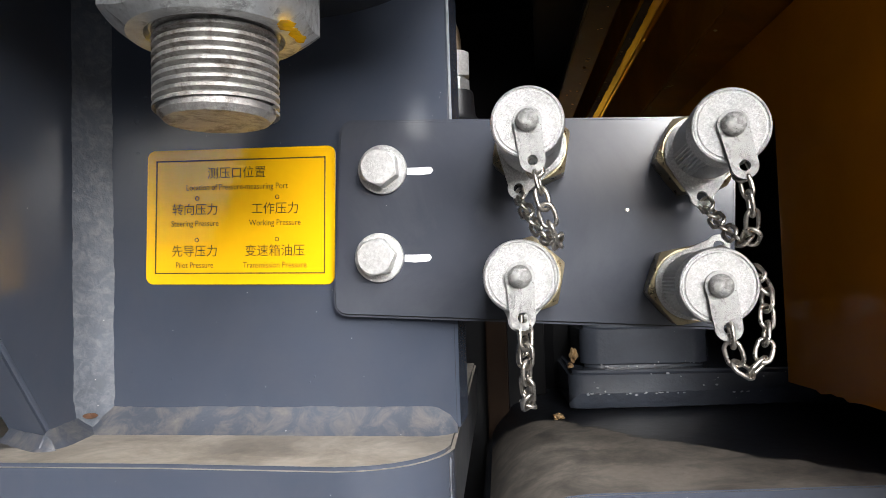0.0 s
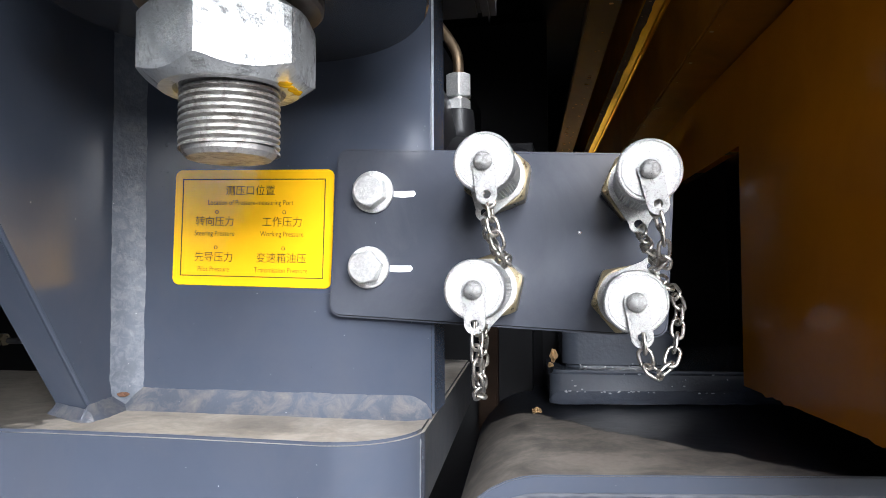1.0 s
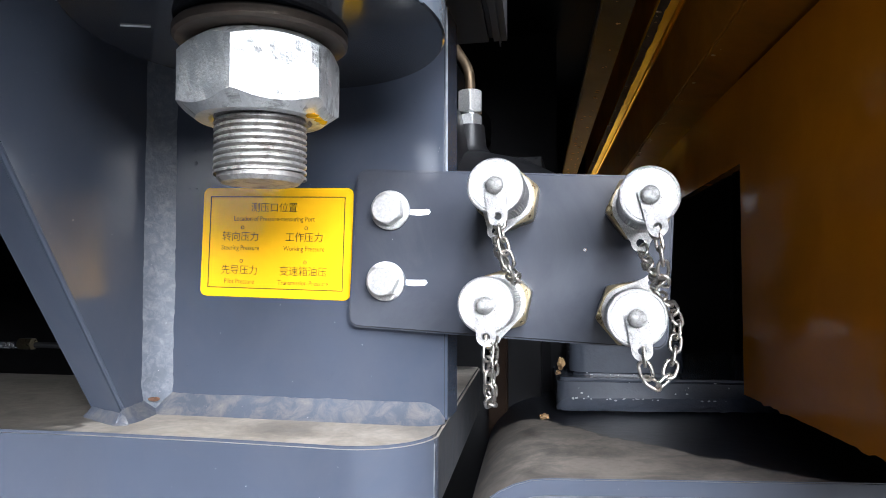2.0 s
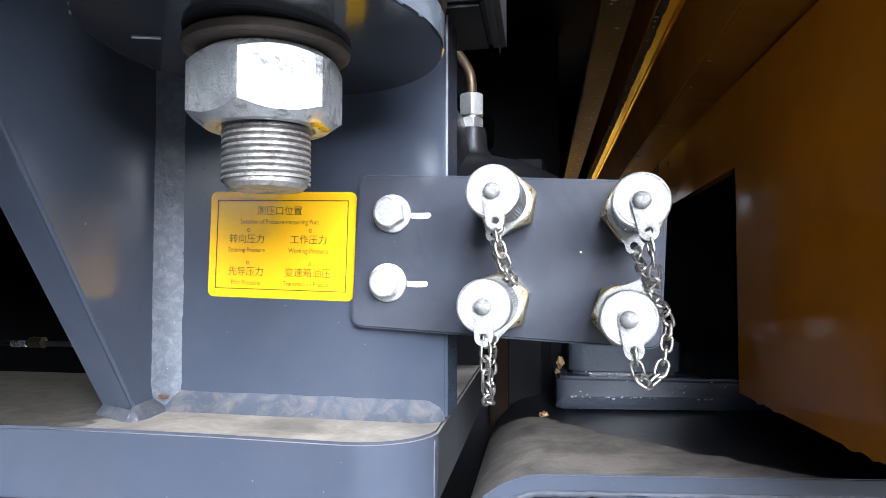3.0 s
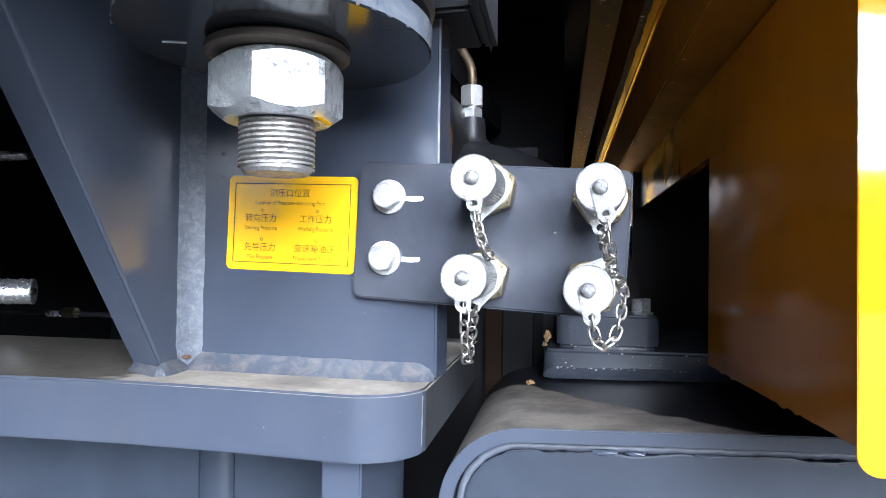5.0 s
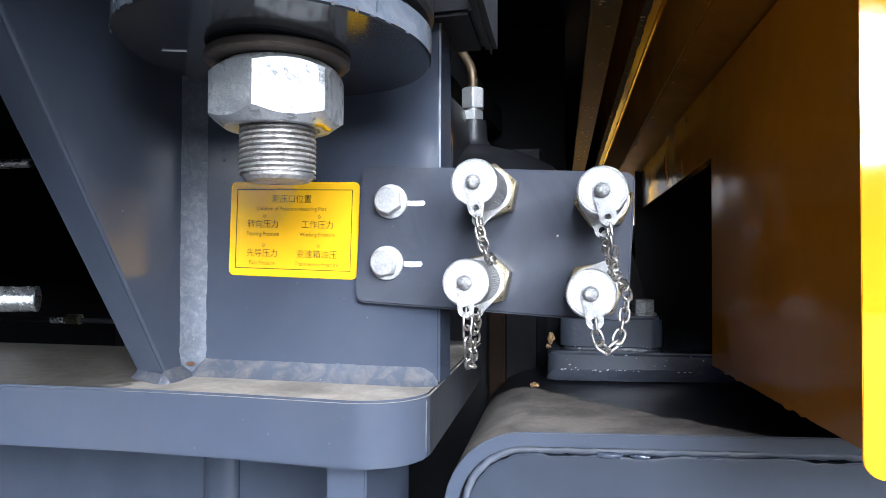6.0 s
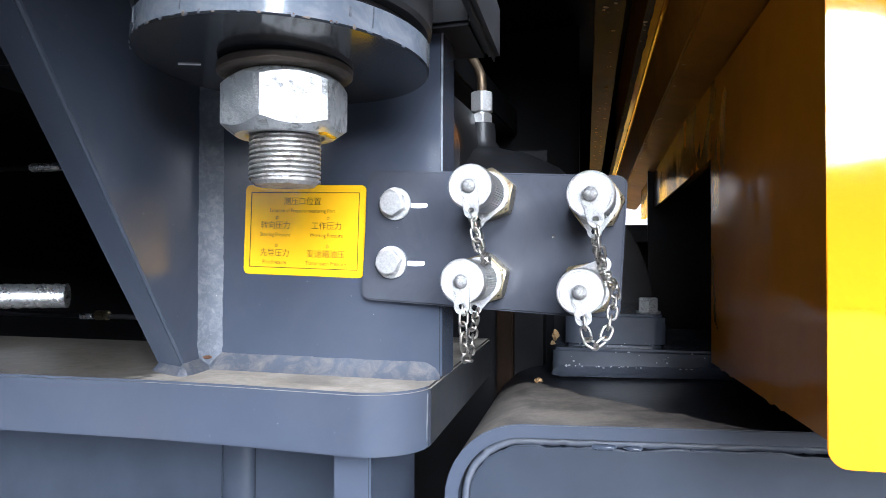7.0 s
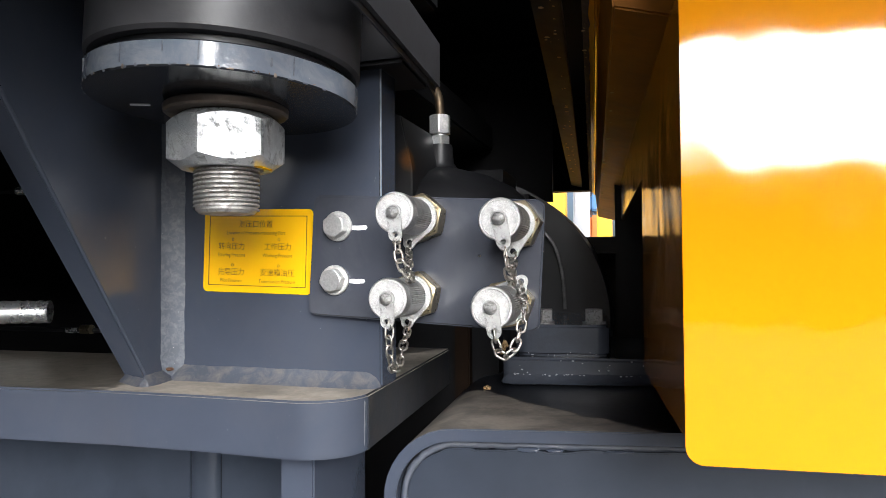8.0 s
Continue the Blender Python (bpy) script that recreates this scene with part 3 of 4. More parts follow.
def test_port(x, z, reach, hex_turn, strap_turn, tab_turn, path, label):
    p = thing("test_port", label, "pressure port", Matrix.Translation((x, 0, z)), "pressure test ports on the bracket plate")
    I = Matrix()
    share("hex_nut", hex_mesh, Matrix.Rotation(radians(hex_turn), 4, "Y"), p)
    share("neck", neck_mesh, I, p)
    share("tab_ring", tab_mesh, Matrix.Rotation(radians(tab_turn), 4, "Y"), p)
    out = Matrix.Translation((0, -reach, 0))
    cap = share("cap", cap_mesh, out, p)
    share("rim", rim_mesh, I, cap)
    share("knurled_grip", grip_mesh, I, cap)
    strap = share("strap", strap_mesh, out @ Matrix.Rotation(radians(strap_turn), 4, "Y"), p)
    share("rivet", pin_mesh, I, strap)
    pts = curve_points([Vector(q) - Vector((x, 0, z)) for q in path], 0.0047)
    rnd = random.Random(int(x * 1000))
    for i, c in enumerate(pts):
        d = (pts[min(i + 1, len(pts) - 1)] - pts[max(i - 1, 0)]).normalized()
        q = d.to_track_quat("Z", "Y").to_matrix().to_4x4()
        share("chain_link", link_mesh, Matrix.Translation(c) @ q @ Matrix.Rotation(radians(35 + 90 * (i % 2) + rnd.uniform(-18, 18)), 4, "Z"), p)
    return p


test_port(0.0537, 0.0333, 0.0014, 10, -6, 18, [(0.0552, -0.0475, 0.0210), (0.0570, -0.0500, 0.0120), (0.0595, -0.0480, 0.0030), (0.0605, -0.0420, 0.0010), (0.0560, -0.0310, 0.0045), (0.0515, -0.0200, 0.0125), (0.0490, -0.0115, 0.0190)],
          "zinc-plated test port, its cap chain resting on the port below")
test_port(0.1052, 0.0286, 0.0026, 25, -12, 2, [(0.1070, -0.0475, 0.0175), (0.1085, -0.0490, 0.0095), (0.1095, -0.0450, 0.0005), (0.1085, -0.0360, 0.0005), (0.1065, -0.0240, 0.0060), (0.1050, -0.0115, 0.0145)],
          "zinc-plated test port at the plate's edge with hanging cap chain")
test_port(0.0504, -0.0081, 0.0020, 12, -2, 10, [(0.0515, -0.0475, -0.0195), (0.0512, -0.0480, -0.0300), (0.0512, -0.0430, -0.0420), (0.0505, -0.0330, -0.0415), (0.0495, -0.0220, -0.0310), (0.0490, -0.0115, -0.0225)],
          "zinc-plated test port, cap chain hanging free in a loop")
test_port(0.1008, -0.0120, 0.0006, 20, -8, 215, [(0.1029, -0.0475, -0.0245), (0.1038, -0.0472, -0.0312), (0.1073, -0.0462, -0.0340), (0.1111, -0.0445, -0.0297), (0.1136, -0.0405, -0.0205), (0.1146, -0.0360, -0.0121), (0.1115, -0.0280, -0.0066), (0.1080, -0.0135, -0.0023)],
          "zinc-plated test port, cap chain looping up beside the cap")

# ---- rubber mount with its large stud ----
C = Matrix.Translation((-0.0226, -0.0709, 0))
SAG = Matrix.Translation((0, 0, 0.0842)) @ Matrix.Rotation(radians(-1.9), 4, "X") @ Matrix.Rotation(radians(1.6), 4, "Y") @ Matrix.Translation((0, 0, -0.0860))
mount = thing("rubber_mount", "black rubber mount on a grey painted steel disc", "rubber mount", C @ SAG)
bm = lathe([(0.016, 0.0860), (0.0614, 0.0860), (0.0621, 0.0867), (0.0621, 0.0965), (0.0614, 0.0972), (0.030, 0.0972)], 96)
bm.normal_update()
# Rim paler, flat faces darker: light and shade painted by face direction.
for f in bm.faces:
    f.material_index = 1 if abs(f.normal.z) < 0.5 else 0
part("disc", bm, [M_disc_shaded, M_disc_lit_rim], mount, "grey painted steel disc")
part("spacer", lathe([(0.057, 0.0972), (0.057, 0.1015)], 64), M_black, mount)
part("rubber", lathe([(0.057, 0.1012), (0.0610, 0.1014), (0.0626, 0.1030), (0.0626, 0.165), (0.04, 0.166)], 96), M_rubber, mount)
rnd = random.Random(11)
for a, h, w in ((-148, 0.0110, 0.0007), (-40, 0.0036, 0.0006)):
    scar = box(-w, w, -0.0004, 0.0006, 0, h, 0.0002)
    scar.transform(Matrix.Rotation(radians(a), 4, "Z") @ Matrix.Translation((0.0621, 0, 0.0862 if h > 0.01 else 0.090)) @ Matrix.Rotation(radians(90), 4, "Z"))
    part("paint_run", scar, M_weld, mount, "raised run in the paint")
part("scratch", box(-0.0050, 0.0050, -0.00014, 0.00014, 0.0855, 0.0862, m=Matrix.Translation((-0.040, -0.012, 0)) @ Matrix.Rotation(radians(14), 4, "Z")), M_white, mount, "pale scratch")
for k in range(4):
    a = radians(rnd.uniform(-62, -28))
    chip = lathe([(0.0005, -0.0002), (0.0004, 0.0003)], 7)
    chip.transform(Matrix.Translation((0.0619 * math.cos(a), 0.0619 * math.sin(a), 0.0864 + rnd.uniform(0, 0.0008))) @ Matrix.Diagonal((rnd.uniform(0.5, 1.6), rnd.uniform(0.4, 1), 1, 1)))
    part("rust_chip", chip, M_rust, mount)
for k in range(26):
    a = radians(-145 + 130 * (k + rnd.random()) / 26)
    w, h = rnd.uniform(0.0004, 0.0016), rnd.uniform(0.0003, 0.0011)
    chip = bmesh.new()
    bmesh.ops.create_icosphere(chip, subdivisions=2, radius=1)
    for v in chip.verts:
        v.co *= 1 + 0.5 * noise.noise(v.co * 1.9 + Vector((k * 3.1, 0, 0)))
    chip.transform(Matrix.Rotation(a, 4, "Z") @ Matrix.Translation((0.0619, 0, 0.0866 + rnd.uniform(-0.0001, 0.0006))) @ Matrix.Diagonal((0.00025, w, h, 1)))
    part("paint_chip", chip, M_seam if k % 3 else M_washer, mount, smooth=60)
for a, h in ((-128, 0.006), (-97, 0.008), (-79, 0.0045), (-66, 0.0075), (-31, 0.008)):
    run = box(-0.00025, 0.00025, -0.0003, 0.0003, 0, h, 0.0001)
    run.transform(Matrix.Rotation(radians(a), 4, "Z") @ Matrix.Translation((0.0621, 0, 0.0963 - h)) @ Matrix.Rotation(radians(90), 4, "Z"))
    part("paint_run", run, M_weld, mount, "raised run in the paint")
stud = thing("mount_bolt", "large galvanised threaded stud with hex nut under the mount", "bolt", C)
part("thread", thread(0.0153, 0.0019, 0.0021, 0.0341, 10.5, 56), M_thread, stud, smooth=25)
part("stud", lathe([(0.0128, 0.0328), (0.0142, 0.0343), (0.0144, 0.0359), (0.0135, 0.0365), (0.0135, 0.0580)], 48), M_thread, stud)
bm = hexnut(0.0478, 0.0538, 0.0793, 0.0158, turn=-53, cone=0.88, slope=0.74)
for f in bm.faces:
    c = f.calc_center_median()
    off = (math.degrees(math.atan2(c.y, c.x)) + 23) % 60
    f.material_index = 1 if min(off, 60 - off) < 6 and c.xy.length > 0.02 else 0
part("nut", bm, [M_nut, M_nut_edge], stud, "dull galvanised hex nut with worn corners", 20)
part("washer", lathe([(0.016, 0.0797), (0.0278, 0.0797), (0.0288, 0.0806), (0.0290, 0.0830), (0.0283, 0.0838), (0.0200, 0.0840)], 64), M_washer, stud, "darkened steel washer")

rnd = random.Random(23)
for k in range(7):
    smear = bmesh.new()
    bmesh.ops.create_icosphere(smear, subdivisions=2, radius=1)
    for v in smear.verts:
        v.co *= 1 + 0.5 * noise.noise(v.co * 1.7 + Vector((k * 1.9, 7, 0)))
    a = radians(-16 + 5.0 * k)
    smear.transform(Matrix.Rotation(a, 4, "Z") @ Matrix.Translation((0.0212 + rnd.uniform(-0.0012, 0.0010), 0, 0.0537)) @ Matrix.Diagonal((rnd.uniform(0.0012, 0.0022), rnd.uniform(0.0014, 0.0024), 0.0003, 1)))
    part("paint_smear", smear, M_decal, stud, "yellow paint smeared on the nut's underside", 60)

cab = thing("cab_bracket", "black painted bracket carrying the rubber mount", "bracket")
shear = Matrix(((1, -SL, 0, 0), (0, 1, 0, 0), (0, 0, 1, 0), (0, 0, 0, 1)))
bm = box(0.0440, 0.0507, -0.25, 0.056, 0.1168, 0.150, 0.003)
bm.transform(shear)
part("side_flange", bm, M_rubber, cab)
bm = box(-0.30, 0.0435, -0.004, 0.056, 0.120, 0.149, 0.002)
bm.transform(shear)
part("cross_bar", bm, M_black, cab)
# Unseen skirt and the plate's forward reach are added to shade the upper left.
part("shade_skirt", box(-0.62, 0.070, -0.372, -0.362, 0.087, 0.20, 0.002), M_black, cab)
part("top_plate", box(-0.62, 0.047, -0.36, 0.050, 0.166, 0.20, 0.002), M_dark, cab)
part("rear_plate", box(-0.62, -0.03, 0.050, 0.555, 0.166, 0.20, 0.002), M_dark, cab)
# Unseen ledge added to cap the bright reflection in the body panel.
hood = thing("reflection_ledge", "unseen yellow ledge added to cut the body panel's reflection", "body panel", Matrix.Translation((0.1826, -0.0915, 0)) @ LEAN)
part("sheet", box(0.0, 0.60, -0.46, -0.004, 0.228, 0.235, 0.001), M_yellow_shaded, hood)

# ---- box section of the rear frame ----
rear = thing("box_beam", "blue-grey painted steel box beam with dusty top and welded end", "machine frame", LEAN @ Matrix.Translation((0.0685, 0, -0.0797)) @ Matrix.Rotation(radians(-1.4), 4, "Y") @ Matrix.Translation((-0.0685, 0, 0.0768)))
ZT, XL, RO, TH = -0.0768, 0.0285, 0.040, 0.0068
out = [(0.95, ZT), (XL + RO, ZT)] + [(XL + RO - RO * math.sin(radians(a)), ZT - RO + RO * math.cos(radians(a))) for a in range(10, 91, 10)] + [(XL, -0.45)]
inn = [(XL + TH, -0.45)] + [(XL + RO - (RO - TH) * math.sin(radians(a)), ZT - RO + (RO - TH) * math.cos(radians(a))) for a in range(90, 9, -10)] + [(XL + RO, ZT - TH), (0.95, ZT - TH)]
bm = prism(out + inn, -0.004, 0.30, "y", 0.0005, 2, 60)
bm.normal_update()
for f in bm.faces:
    f.material_index = 1 if f.normal.z > 0.5 and f.calc_center_median().z > -0.1 else 0
part("bent_sheet", bm, [M_grey, M_box_top], rear, "bent sheet with a dusty upper face")
rnd = random.Random(31)
edge = [(0.95 - k * 0.0032, ZT - TH - 0.0052) for k in range(int((0.95 - XL - RO) / 0.0032))] + [(XL + RO - (RO - TH - 0.0052) * math.sin(radians(a)), ZT - RO + (RO - TH - 0.0052) * math.cos(radians(a))) for a in range(6, 91, 7)] + [(XL + TH + 0.0052, ZT - RO - 0.004 * k) for k in range(1, 30)]
cap_out = [(x + 0.0006 * noise.noise((x * 90, z * 90, 1)) + rnd.uniform(-0.0002, 0.0002), z + 0.0018 * noise.noise((x * 60, z * 60, 4)) + 0.0009 * noise.noise((x * 230, z * 230, 7))) for x, z in edge] + [(XL + TH + 0.0052, -0.45), (0.95, -0.45)]
part("end_cap", prism(cap_out, 0.0012, 0.012, "y", 0.0007, 2, 60), M_grey_shaded, rear)
# Web painted black so that the recess under the sheet's edge looks shaded.
part("recess_shade_web", prism([(0.95, -0.45), (0.95, ZT - TH)] + inn[-2::-1], 0.010, 0.014, "y"), M_black, rear)
IN = TH + 0.0032
path = [(x, 0, ZT - IN) for x in (0.94, 0.30, 0.12, 0.085, XL + RO)] + [(XL + RO - (RO - IN) * math.sin(radians(a)), 0, ZT - RO + (RO - IN) * math.cos(radians(a))) for a in range(15, 91, 15)] + [(XL + IN, 0, -0.13), (XL + IN, 0, -0.17), (XL + IN, 0, -0.40)]
rnd = random.Random(8)
part("weld_bead", tube([(p.x + rnd.uniform(-.0003, .0003), 0.0052 + rnd.uniform(-.0004, .0004), p.z + rnd.uniform(-.0004, .0004)) for p in curve_points(path, 0.0030)], 0.0023, 8), M_seam, rear, "uneven painted weld seam", 60)
for x, w, h in ((0.108, 0.0060, 0.0016), (0.122, 0.0045, 0.0012), (0.155, 0.0080, 0.0010)):
    smear = bmesh.new()
    bmesh.ops.create_icosphere(smear, subdivisions=3, radius=1)
    for v in smear.verts:
        v.co *= 1 + 0.35 * noise.noise(v.co * 2.2 + Vector((x * 900, 0, 0)))
    smear.transform(Matrix.Translation((x, 0.0022, ZT - TH - 0.0050)) @ Matrix.Diagonal((w, 0.0016, h, 1)))
    part("weld_spatter", smear, M_grey, rear, smooth=60)


seat = thing("bearing_block", "dark grey stepped steel block bolted onto the box beam", "bearing block", LEAN)
SX = 0.0103
part("foot", prism(rounded(0.066 + SX, 0.27, 0.137, 0.30, 0.008), -0.0805, -0.0590, "z", 0.0022, 3), M_block, seat)
part("body", prism(rounded(0.0742 + SX, 0.1445 + SX, 0.148, 0.30, 0.010), -0.0590, -0.0360, "z", 0.0022, 3), M_block, seat)
part("weld_bead", weld([(0.066 + SX, 0.137, -0.0775), (0.15, 0.137, -0.0765), (0.26, 0.137, -0.0745)], 0.0065, (0, -1, 0), (0, 0, 1), 0.0007, 9), M_block, seat, smooth=60)
drops = bmesh.new()
rnd = random.Random(77)
for k in range(64):
    row = rnd.choice((0, 1, 1, 1, 1, 2))
    x = rnd.uniform(0.080, 0.19) if row else rnd.uniform(0.088, 0.150)
    y, z = ((0.1475, rnd.uniform(-0.0585, -0.056)), (0.1362, rnd.gauss(-0.0712, 0.0004)), (0.1367, rnd.uniform(-0.070, -0.060)))[row]
    q = rnd.uniform(0.0002, 0.0006)
    bmesh.ops.create_icosphere(drops, subdivisions=2, radius=q, matrix=Matrix.Translation((x, y, z)) @ Matrix.Diagonal((rnd.uniform(0.8, 2.2), 0.6, rnd.uniform(0.6, 1.1), 1)))
tagged(part("wet_drop", drops, M_drop, seat, "beads of water, coloured pale to show as glints", 60), kind="stuff")
for x in (0.1055, 0.1430):
    b = thing("cap_screw", "dark steel hex screw on the bearing block", "bolt", LEAN @ Matrix.Translation((x, 0.165, -0.0360)), "screws of the bearing block")
    part("washer", lathe([(0.0085, 0), (0.0085, 0.0015), (0.006, 0.0016)], 32), M_zinc_pin, b)
    part("head", hexnut(0.0125, 0.0015, 0.0110, low=False), M_zinc_pin, b, smooth=18)

# ---- yellow body panel ----
panel = thing("body_panel", "glossy yellow painted sheet steel body panel", "body panel", Matrix.Translation((0.1826, -0.0915, 0)) @ LEAN)
part("front_sheet", prism(rounded(-0.0010, 0.60, -0.0645, 0.70, 0.0065, 8), -0.0015, -0.0003, "y", 0.00025, 2, 60), M_yellow, panel)
side = [(-0.0003, -0.0560), (0.206, -0.0610), (0.206, 0.0640), (0.75, 0.0600), (0.75, 0.110), (-0.0003, 0.110)]
rnd = random.Random(5)
jag = [(0.206 - 0.2035 * k / 44, -0.0610 + 0.0050 * k / 44 + (rnd.uniform(-0.0012, 0.0004) if 7 <= k <= 13 or 29 <= k <= 34 else rnd.uniform(-0.00012, 0.00012))) for k in range(1, 44)]
part("side_sheet", prism([side[0]] + jag[::-1] + side[1:], -0.0006, 0.0050, "x", 0), M_yellow_shaded, panel, "inner yellow side sheet with ragged lower edge")
# ---- yellow overhead beams ----
beams = thing("overhead_beam", "yellow painted steel beams running back overhead", "beam", Matrix.Translation((0, 0.1, 0)) @ LEAN @ Matrix.Rotation(radians(-1.33), 4, "X"))
part("channel", prism([(0.1454, 0.1171), (0.1725, 0.1105), (0.180, 0.1105), (0.180, 0.30), (0.143, 0.30), (0.1410, 0.157)], -0.16, 0.80, "y", 0.001), M_beam_shaded, beams)
part("lip", prism([(0.1310, 0.1655), (0.1402, 0.1580), (0.1420, 0.175), (0.1330, 0.175)], -0.16, 0.80, "y", 0.0008), M_lip_lit, beams, "yellow lip with its brightness put into the paint")
bm = bmesh.new()
rows = []
for k in range(161):
    y = -0.16 + 0.006 * k
    t = 0.42 + 0.10 * noise.noise((y * 60, 3.1, 0)) + 0.06 * noise.noise((y * 210, 8.0, 0))
    x, z = 0.1310 + 0.0092 * t, 0.1655 - 0.0075 * t
    rows.append([bm.verts.new(p) for p in ((0.1305, y, 0.1656), (0.1308, y, 0.1648), (x - 0.0002, y, z - 0.0004), (x, y, z + 0.0004))])
for a, b in zip(rows, rows[1:]):
    for k in range(4):
        bm.faces.new((a[k], a[(k + 1) % 4], b[(k + 1) % 4], b[k]))
bm.faces.new(rows[0])
bm.faces.new(rows[-1])
bmesh.ops.recalc_face_normals(bm, faces=bm.faces[:])
part("caked_dirt", bm, M_caked, beams, "brown dirt caked along the lip", 40)
# Bead added to draw the highlight along the lip.
part("lip_highlight", tube([(0.1398, -0.155, 0.1580), (0.1398, 0.3, 0.1580), (0.1398, 0.795, 0.1580)], 0.0017, 8), M_yellow, beams, "edge highlight modelled as a glossy yellow bead")
part("flange", prism([(0.0984, 0.1750), (0.1180, 0.1696), (0.1180, 0.179), (0.0984, 0.184)], -0.16, 0.80, "y", 0.001), M_beam_dark, beams, "dark brown flange")

drips = bmesh.new()
rnd = random.Random(21)
for k in range(100):
    y = 0.02 + 0.75 * rnd.random() ** 1.3
    x, z = rnd.choice(((0.106, 0.1729), (0.106, 0.1729), (0.112, 0.1712), (0.112, 0.1712), (0.112, 0.1712), (0.149, 0.1162), (0.1325, 0.1641), (0.1335, 0.1633)))
    r = rnd.uniform(0.0005, 0.0011)
    bmesh.ops.create_icosphere(drips, subdivisions=1, radius=r, matrix=Matrix.Translation((x + rnd.uniform(-0.002, 0.002), y - 0.1, z)) @ Matrix.Diagonal((rnd.uniform(1, 2.5), 1, 0.8, 1)))
tagged(part("paint_drip", drips, M_drip, beams, "dried drops of paint", 60), kind="stuff")

# ---- dark machinery behind ----
trans = thing("gear_housing", "black gear housing deep inside the machine", "gearbox")
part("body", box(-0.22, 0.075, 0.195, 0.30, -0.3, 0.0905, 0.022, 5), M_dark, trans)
part("drum", lathe([(0.10, 0.0), (0.1375, 0.002), (0.1415, 0.006), (0.1415, 0.06), (0.10, 0.064)], 72, "-y"), M_black, trans).matrix_basis = Matrix.Translation((-0.005, 0.362, -0.045))
part("cable", tube(curve_points([(0.062, 0.290, 0.052), (0.0771, 0.288, 0.0399), (0.0876, 0.288, 0.0247), (0.0942, 0.288, -0.0022), (0.096, 0.289, -0.035)], 0.004), 0.0017, 8), M_cable, trans, "thin grey cable")
part("lug", prism([(-0.030, 0.02), (0.0075, 0.02), (0.0075, 0.079), (-0.0010, 0.118), (-0.030, 0.128)], 0.112, 0.196, "y", 0.001), M_lug, trans, "dark lug with orange rust bleeding through")
part("side_web", box(0.0185, 0.0310, 0.184, 0.194, -0.30, -0.02, 0.001), M_web, trans, "rust-brown side web")
fit_ = thing("hose_fitting", "zinc hose fitting with bent tube on the black housing", "hose fitting", Matrix.Translation((0.0042, 0.1935, 0)))
part("boot", lathe([(0.085, 0.0400), (0.078, 0.0560), (0.062, 0.0720), (0.042, 0.0820), (0.024, 0.0868), (0.0150, 0.0895), (0.0116, 0.0945), (0.0106, 0.1080), (0.0100, 0.1096)], 40), M_black, fit_, "black conical boot")
part("collar", hexnut(0.0150, 0.1094, 0.1172, turn=22), M_bolt, fit_, smooth=20)
part("hex_nut", hexnut(0.0164, 0.1186, 0.1348, turn=8, cone=0.93), M_bolt, fit_, smooth=20)
part("neck", lathe([(0.0066, 0.1165), (0.0066, 0.1190)], 24), M_zinc_dark, fit_)
part("tube", tube(curve_points([(0, 0, 0.132), (0, 0, 0.142), (-0.002, 0.002, 0.152), (-0.010, 0.008, 0.166), (-0.026, 0.016, 0.190), (-0.04, 0.02, 0.22)], 0.004), 0.0037, 12), M_tube, fit_)
# Mostly added dark sheets that block stray light behind and beside the machine.
back = thing("rear_light_block", "added black sheets closing off light behind the machine", "machine frame")
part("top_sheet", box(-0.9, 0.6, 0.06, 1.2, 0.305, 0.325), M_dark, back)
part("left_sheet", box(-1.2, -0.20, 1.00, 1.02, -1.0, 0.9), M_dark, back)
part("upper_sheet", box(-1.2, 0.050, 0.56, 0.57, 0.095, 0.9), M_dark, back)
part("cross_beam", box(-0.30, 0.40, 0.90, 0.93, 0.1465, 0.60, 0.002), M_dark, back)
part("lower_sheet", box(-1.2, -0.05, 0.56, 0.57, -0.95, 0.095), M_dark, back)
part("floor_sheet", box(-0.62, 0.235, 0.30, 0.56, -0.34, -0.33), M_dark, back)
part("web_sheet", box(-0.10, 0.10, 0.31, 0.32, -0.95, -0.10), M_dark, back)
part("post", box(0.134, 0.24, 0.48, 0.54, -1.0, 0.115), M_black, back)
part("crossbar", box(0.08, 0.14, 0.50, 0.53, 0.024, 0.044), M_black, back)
# Panel added to cover the bright yard below the crossbar.
part("brown_panel", box(0.05, 0.160, 0.5425, 0.5475, -1.0, 0.030), M_beam_dark, back, "dark brown panel added to close the gap")
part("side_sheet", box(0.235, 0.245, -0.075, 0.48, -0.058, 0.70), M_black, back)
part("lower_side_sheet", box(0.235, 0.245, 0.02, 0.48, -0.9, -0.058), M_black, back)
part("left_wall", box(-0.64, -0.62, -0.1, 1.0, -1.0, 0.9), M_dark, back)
# Unseen block that keeps sky light away on the left.
part("left_light_block", box(-0.95, -0.90, -3.0, -0.1, -1.0, 1.6), M_dark, back)

hose = thing("hydraulic_hose", "chromed crimp sleeve on the end of a steel hydraulic line", "hose")
SLEEVE = [(0.0070, -0.3605), (0.0094, -0.3600), (0.0098, -0.3592), (0.0098, -0.3500), (0.0090, -0.3492), (0.0090, -0.3478), (0.0096, -0.3470)] + [(0.0096 - 0.0006 * (k % 2), -0.345 + 0.0042 * k) for k in range(10)] + [(0.0096, -0.3036), (0.0093, -0.3030), (0.0060, -0.3030)]
SLANT = Matrix.Translation((-0.303, 0.095, -0.0274)) @ Matrix.Rotation(radians(30), 4, "Z") @ Matrix.Translation((0.303, 0, 0))
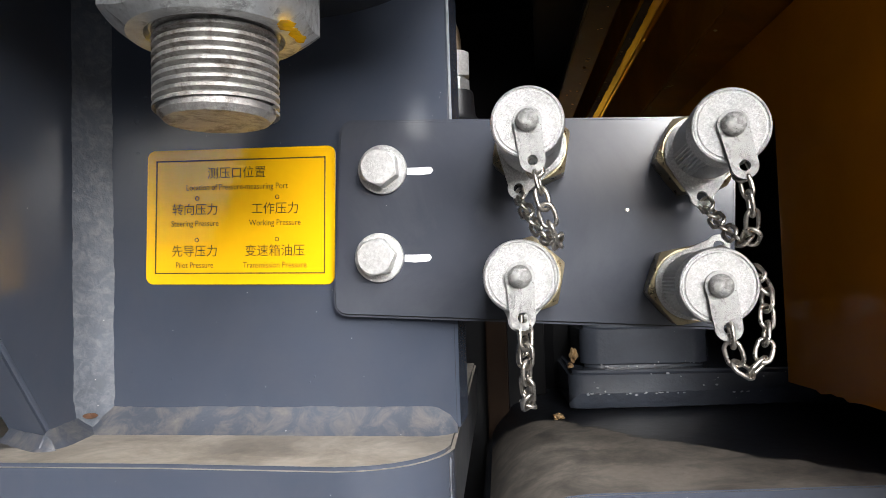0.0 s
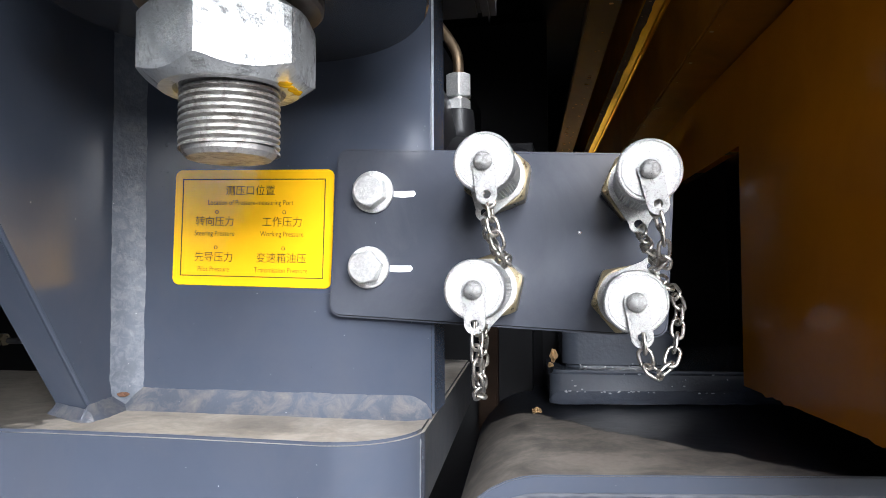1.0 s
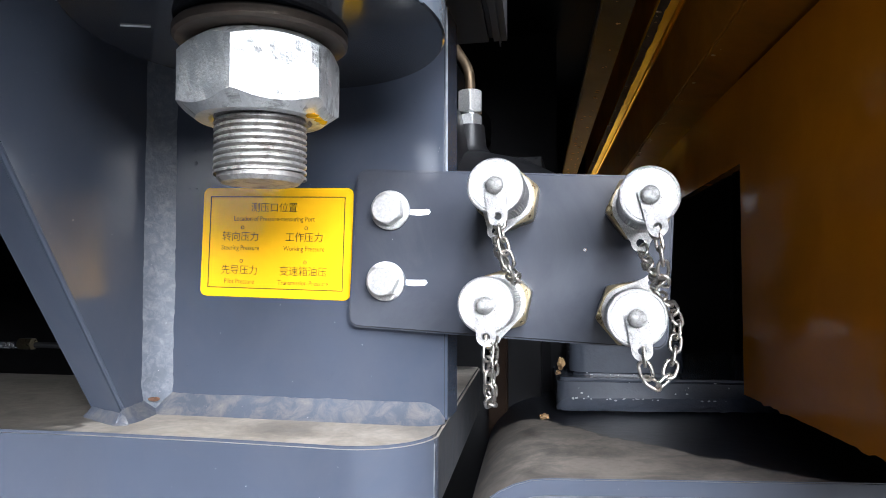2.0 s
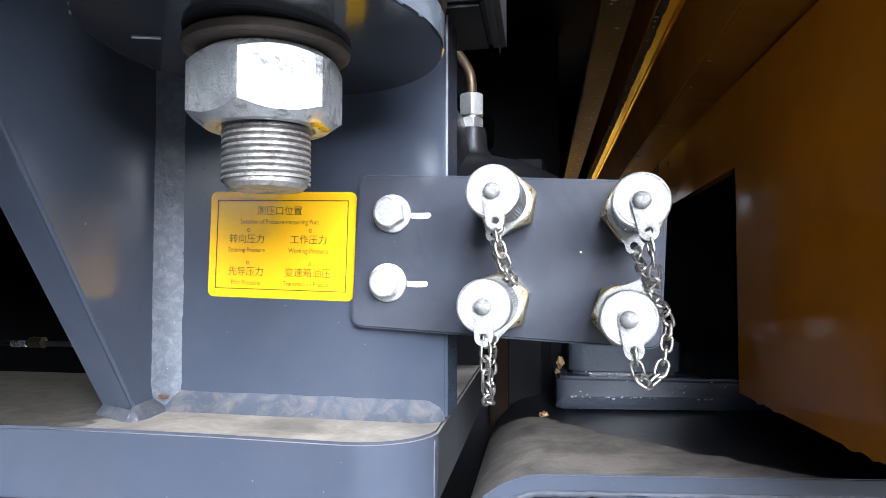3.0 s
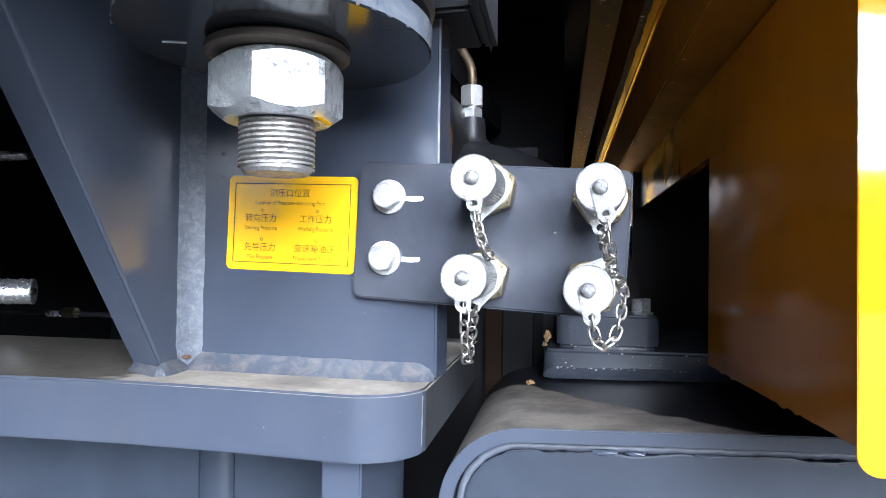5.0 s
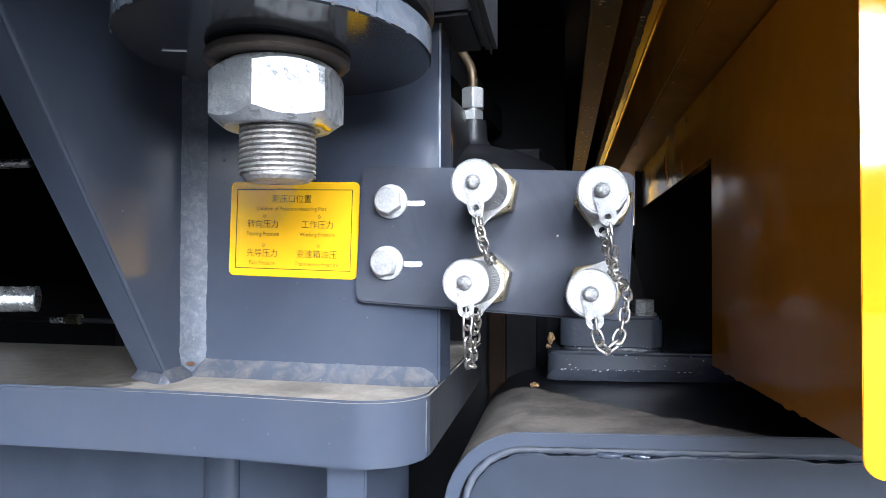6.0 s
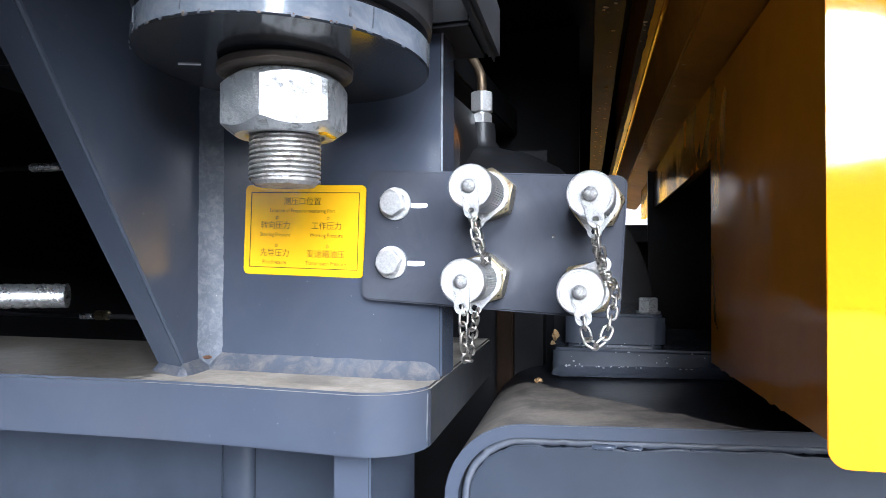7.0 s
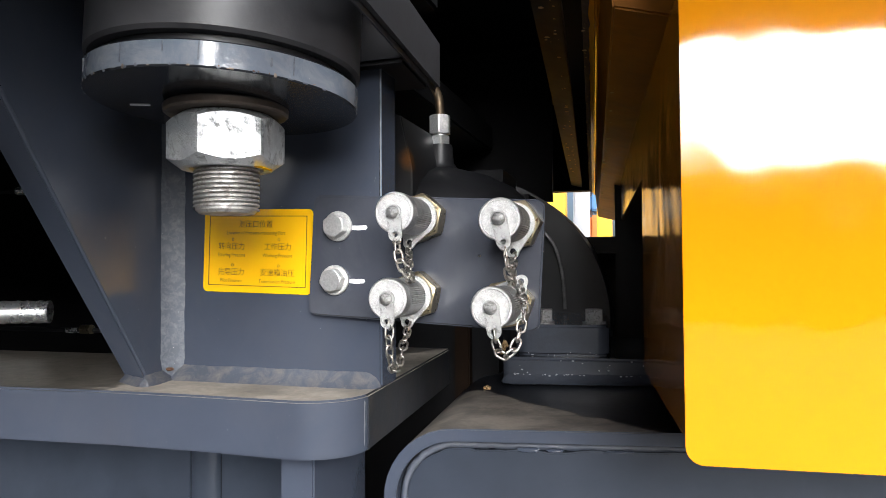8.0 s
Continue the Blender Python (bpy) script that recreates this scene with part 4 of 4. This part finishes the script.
part("sleeve", lathe(SLEEVE, 40, "x"), M_sleeve, hose, "chromed crimp sleeve").matrix_basis = SLANT
part("stem", lathe([(0.0058, -0.672), (0.0058, -0.36)], 24, "x"), M_sleeve, hose).matrix_basis = SLANT
pipe = thing("grease_pipe", "thin bright steel pipe deep in the machine", "pipe")
part("pipe", lathe([(0.0028, -0.349), (0.0036, -0.347), (0.0036, -0.322), (0.0028, -0.319)], 20, "x"), M_sleeve, pipe, "bright ferrule").matrix_basis = Matrix.Translation((0, 0.103, 0.0749))
part("rod", lathe([(0.0020, -0.62), (0.0020, -0.12)], 16, "x"), M_dark, pipe).matrix_basis = Matrix.Translation((0, 0.103, 0.0749))
line = thing("oil_line", "dark oil line with a small brass coupling", "pipe")
part("line", lathe([(0.0022, -0.62), (0.0022, -0.12)], 20, "x"), M_black, line).matrix_basis = Matrix.Translation((0, 0.180, -0.0510))
part("coupling", hexnut(0.0085, -0.352, -0.340, axis="x"), M_brass, line, "brass coupling", 18).matrix_basis = Matrix.Translation((0, 0.178, -0.0500))
part("coupling", hexnut(0.0050, -0.372, -0.358, axis="x"), M_sleeve, line, "bright steel coupling", 18).matrix_basis = Matrix.Translation((0, 0.180, -0.0515))

# ---- small things ----
def dirt(x, y, z, size, seed, label):
    bm = bmesh.new()
    bmesh.ops.create_icosphere(bm, subdivisions=3, radius=1)
    for v in bm.verts:
        v.co *= 1 + 0.6 * noise.noise(v.co * 1.7 + Vector((seed, 0, 0)))
    bm.transform(Matrix.Translation((x, y, z)) @ Matrix.Diagonal(size + (1,)))
    tagged(part("dirt_clump", bm, M_leaf), label, "dirt")


dirt(0.0597, 0.1205, -0.0784, (0.0027, 0.0034, 0.0014), 1.0, "dry tan dirt crumb on the box beam")
dirt(0.0690, 0.1400, -0.0500, (0.0020, 0.0030, 0.0034), 5.0, "tan clump of dirt stuck on the bearing block")
dirt(0.0672, 0.1395, -0.0555, (0.0016, 0.0025, 0.0014), 9.0, "tan clump of dirt stuck on the bearing block")

# ---- yard seen through the gap ----
far = thing("parked_machine", "yellow parked machine far behind, seen through a gap", "machine")
# Added blocks: the dark one stops glare, the yellow ones mirror in the lip.
part("glare_block", box(-1.3, -0.28, 2.4, 2.9, -0.1, 0.75, 0.03), M_blocker, far, "unseen dark block that stops glare on the side sheet")
part("lip_reflector", box(-1.3, -0.28, 2.3, 2.9, -0.9, -0.1, 0.03), M_far_yellow, far)
part("body", box(0.12, 0.95, 2.9, 3.6, -0.7, 0.10, 0.03), M_far_yellow, far)
part("cabin", box(-0.17, -0.09, 3.0, 3.2, -0.9, 0.75, 0.01), M_far_white, far)
part("cabin", box(0.03, 0.7, 3.1, 3.5, 0.10, 0.9, 0.03), M_far_white, far)
part("post", box(-0.26, -0.175, 2.7, 2.8, -1.0, 0.9, 0.005), M_far_yellow, far)
part("post", box(-0.03, 0.03, 2.6, 2.7, -1.0, 0.9, 0.005), M_far_yellow, far)
part("tank", box(-0.09, -0.03, 3.0, 3.2, -0.9, 0.26, 0.01), M_far_orange, far)
part("case", box(-0.09, -0.03, 3.0, 3.2, 0.28, 0.36, 0.01), M_far_blue, far)
part("panel", box(-0.09, -0.03, 3.0, 3.2, 0.38, 0.8, 0.01), M_far_white, far)
part("wheel", lathe([(0.2, 0.0), (0.28, 0.02), (0.30, 0.06), (0.30, 0.2), (0.28, 0.24), (0.2, 0.26)], 40, "-y"), M_rubber, far).matrix_basis = Matrix.Translation((0.6, 2.9, -0.7))
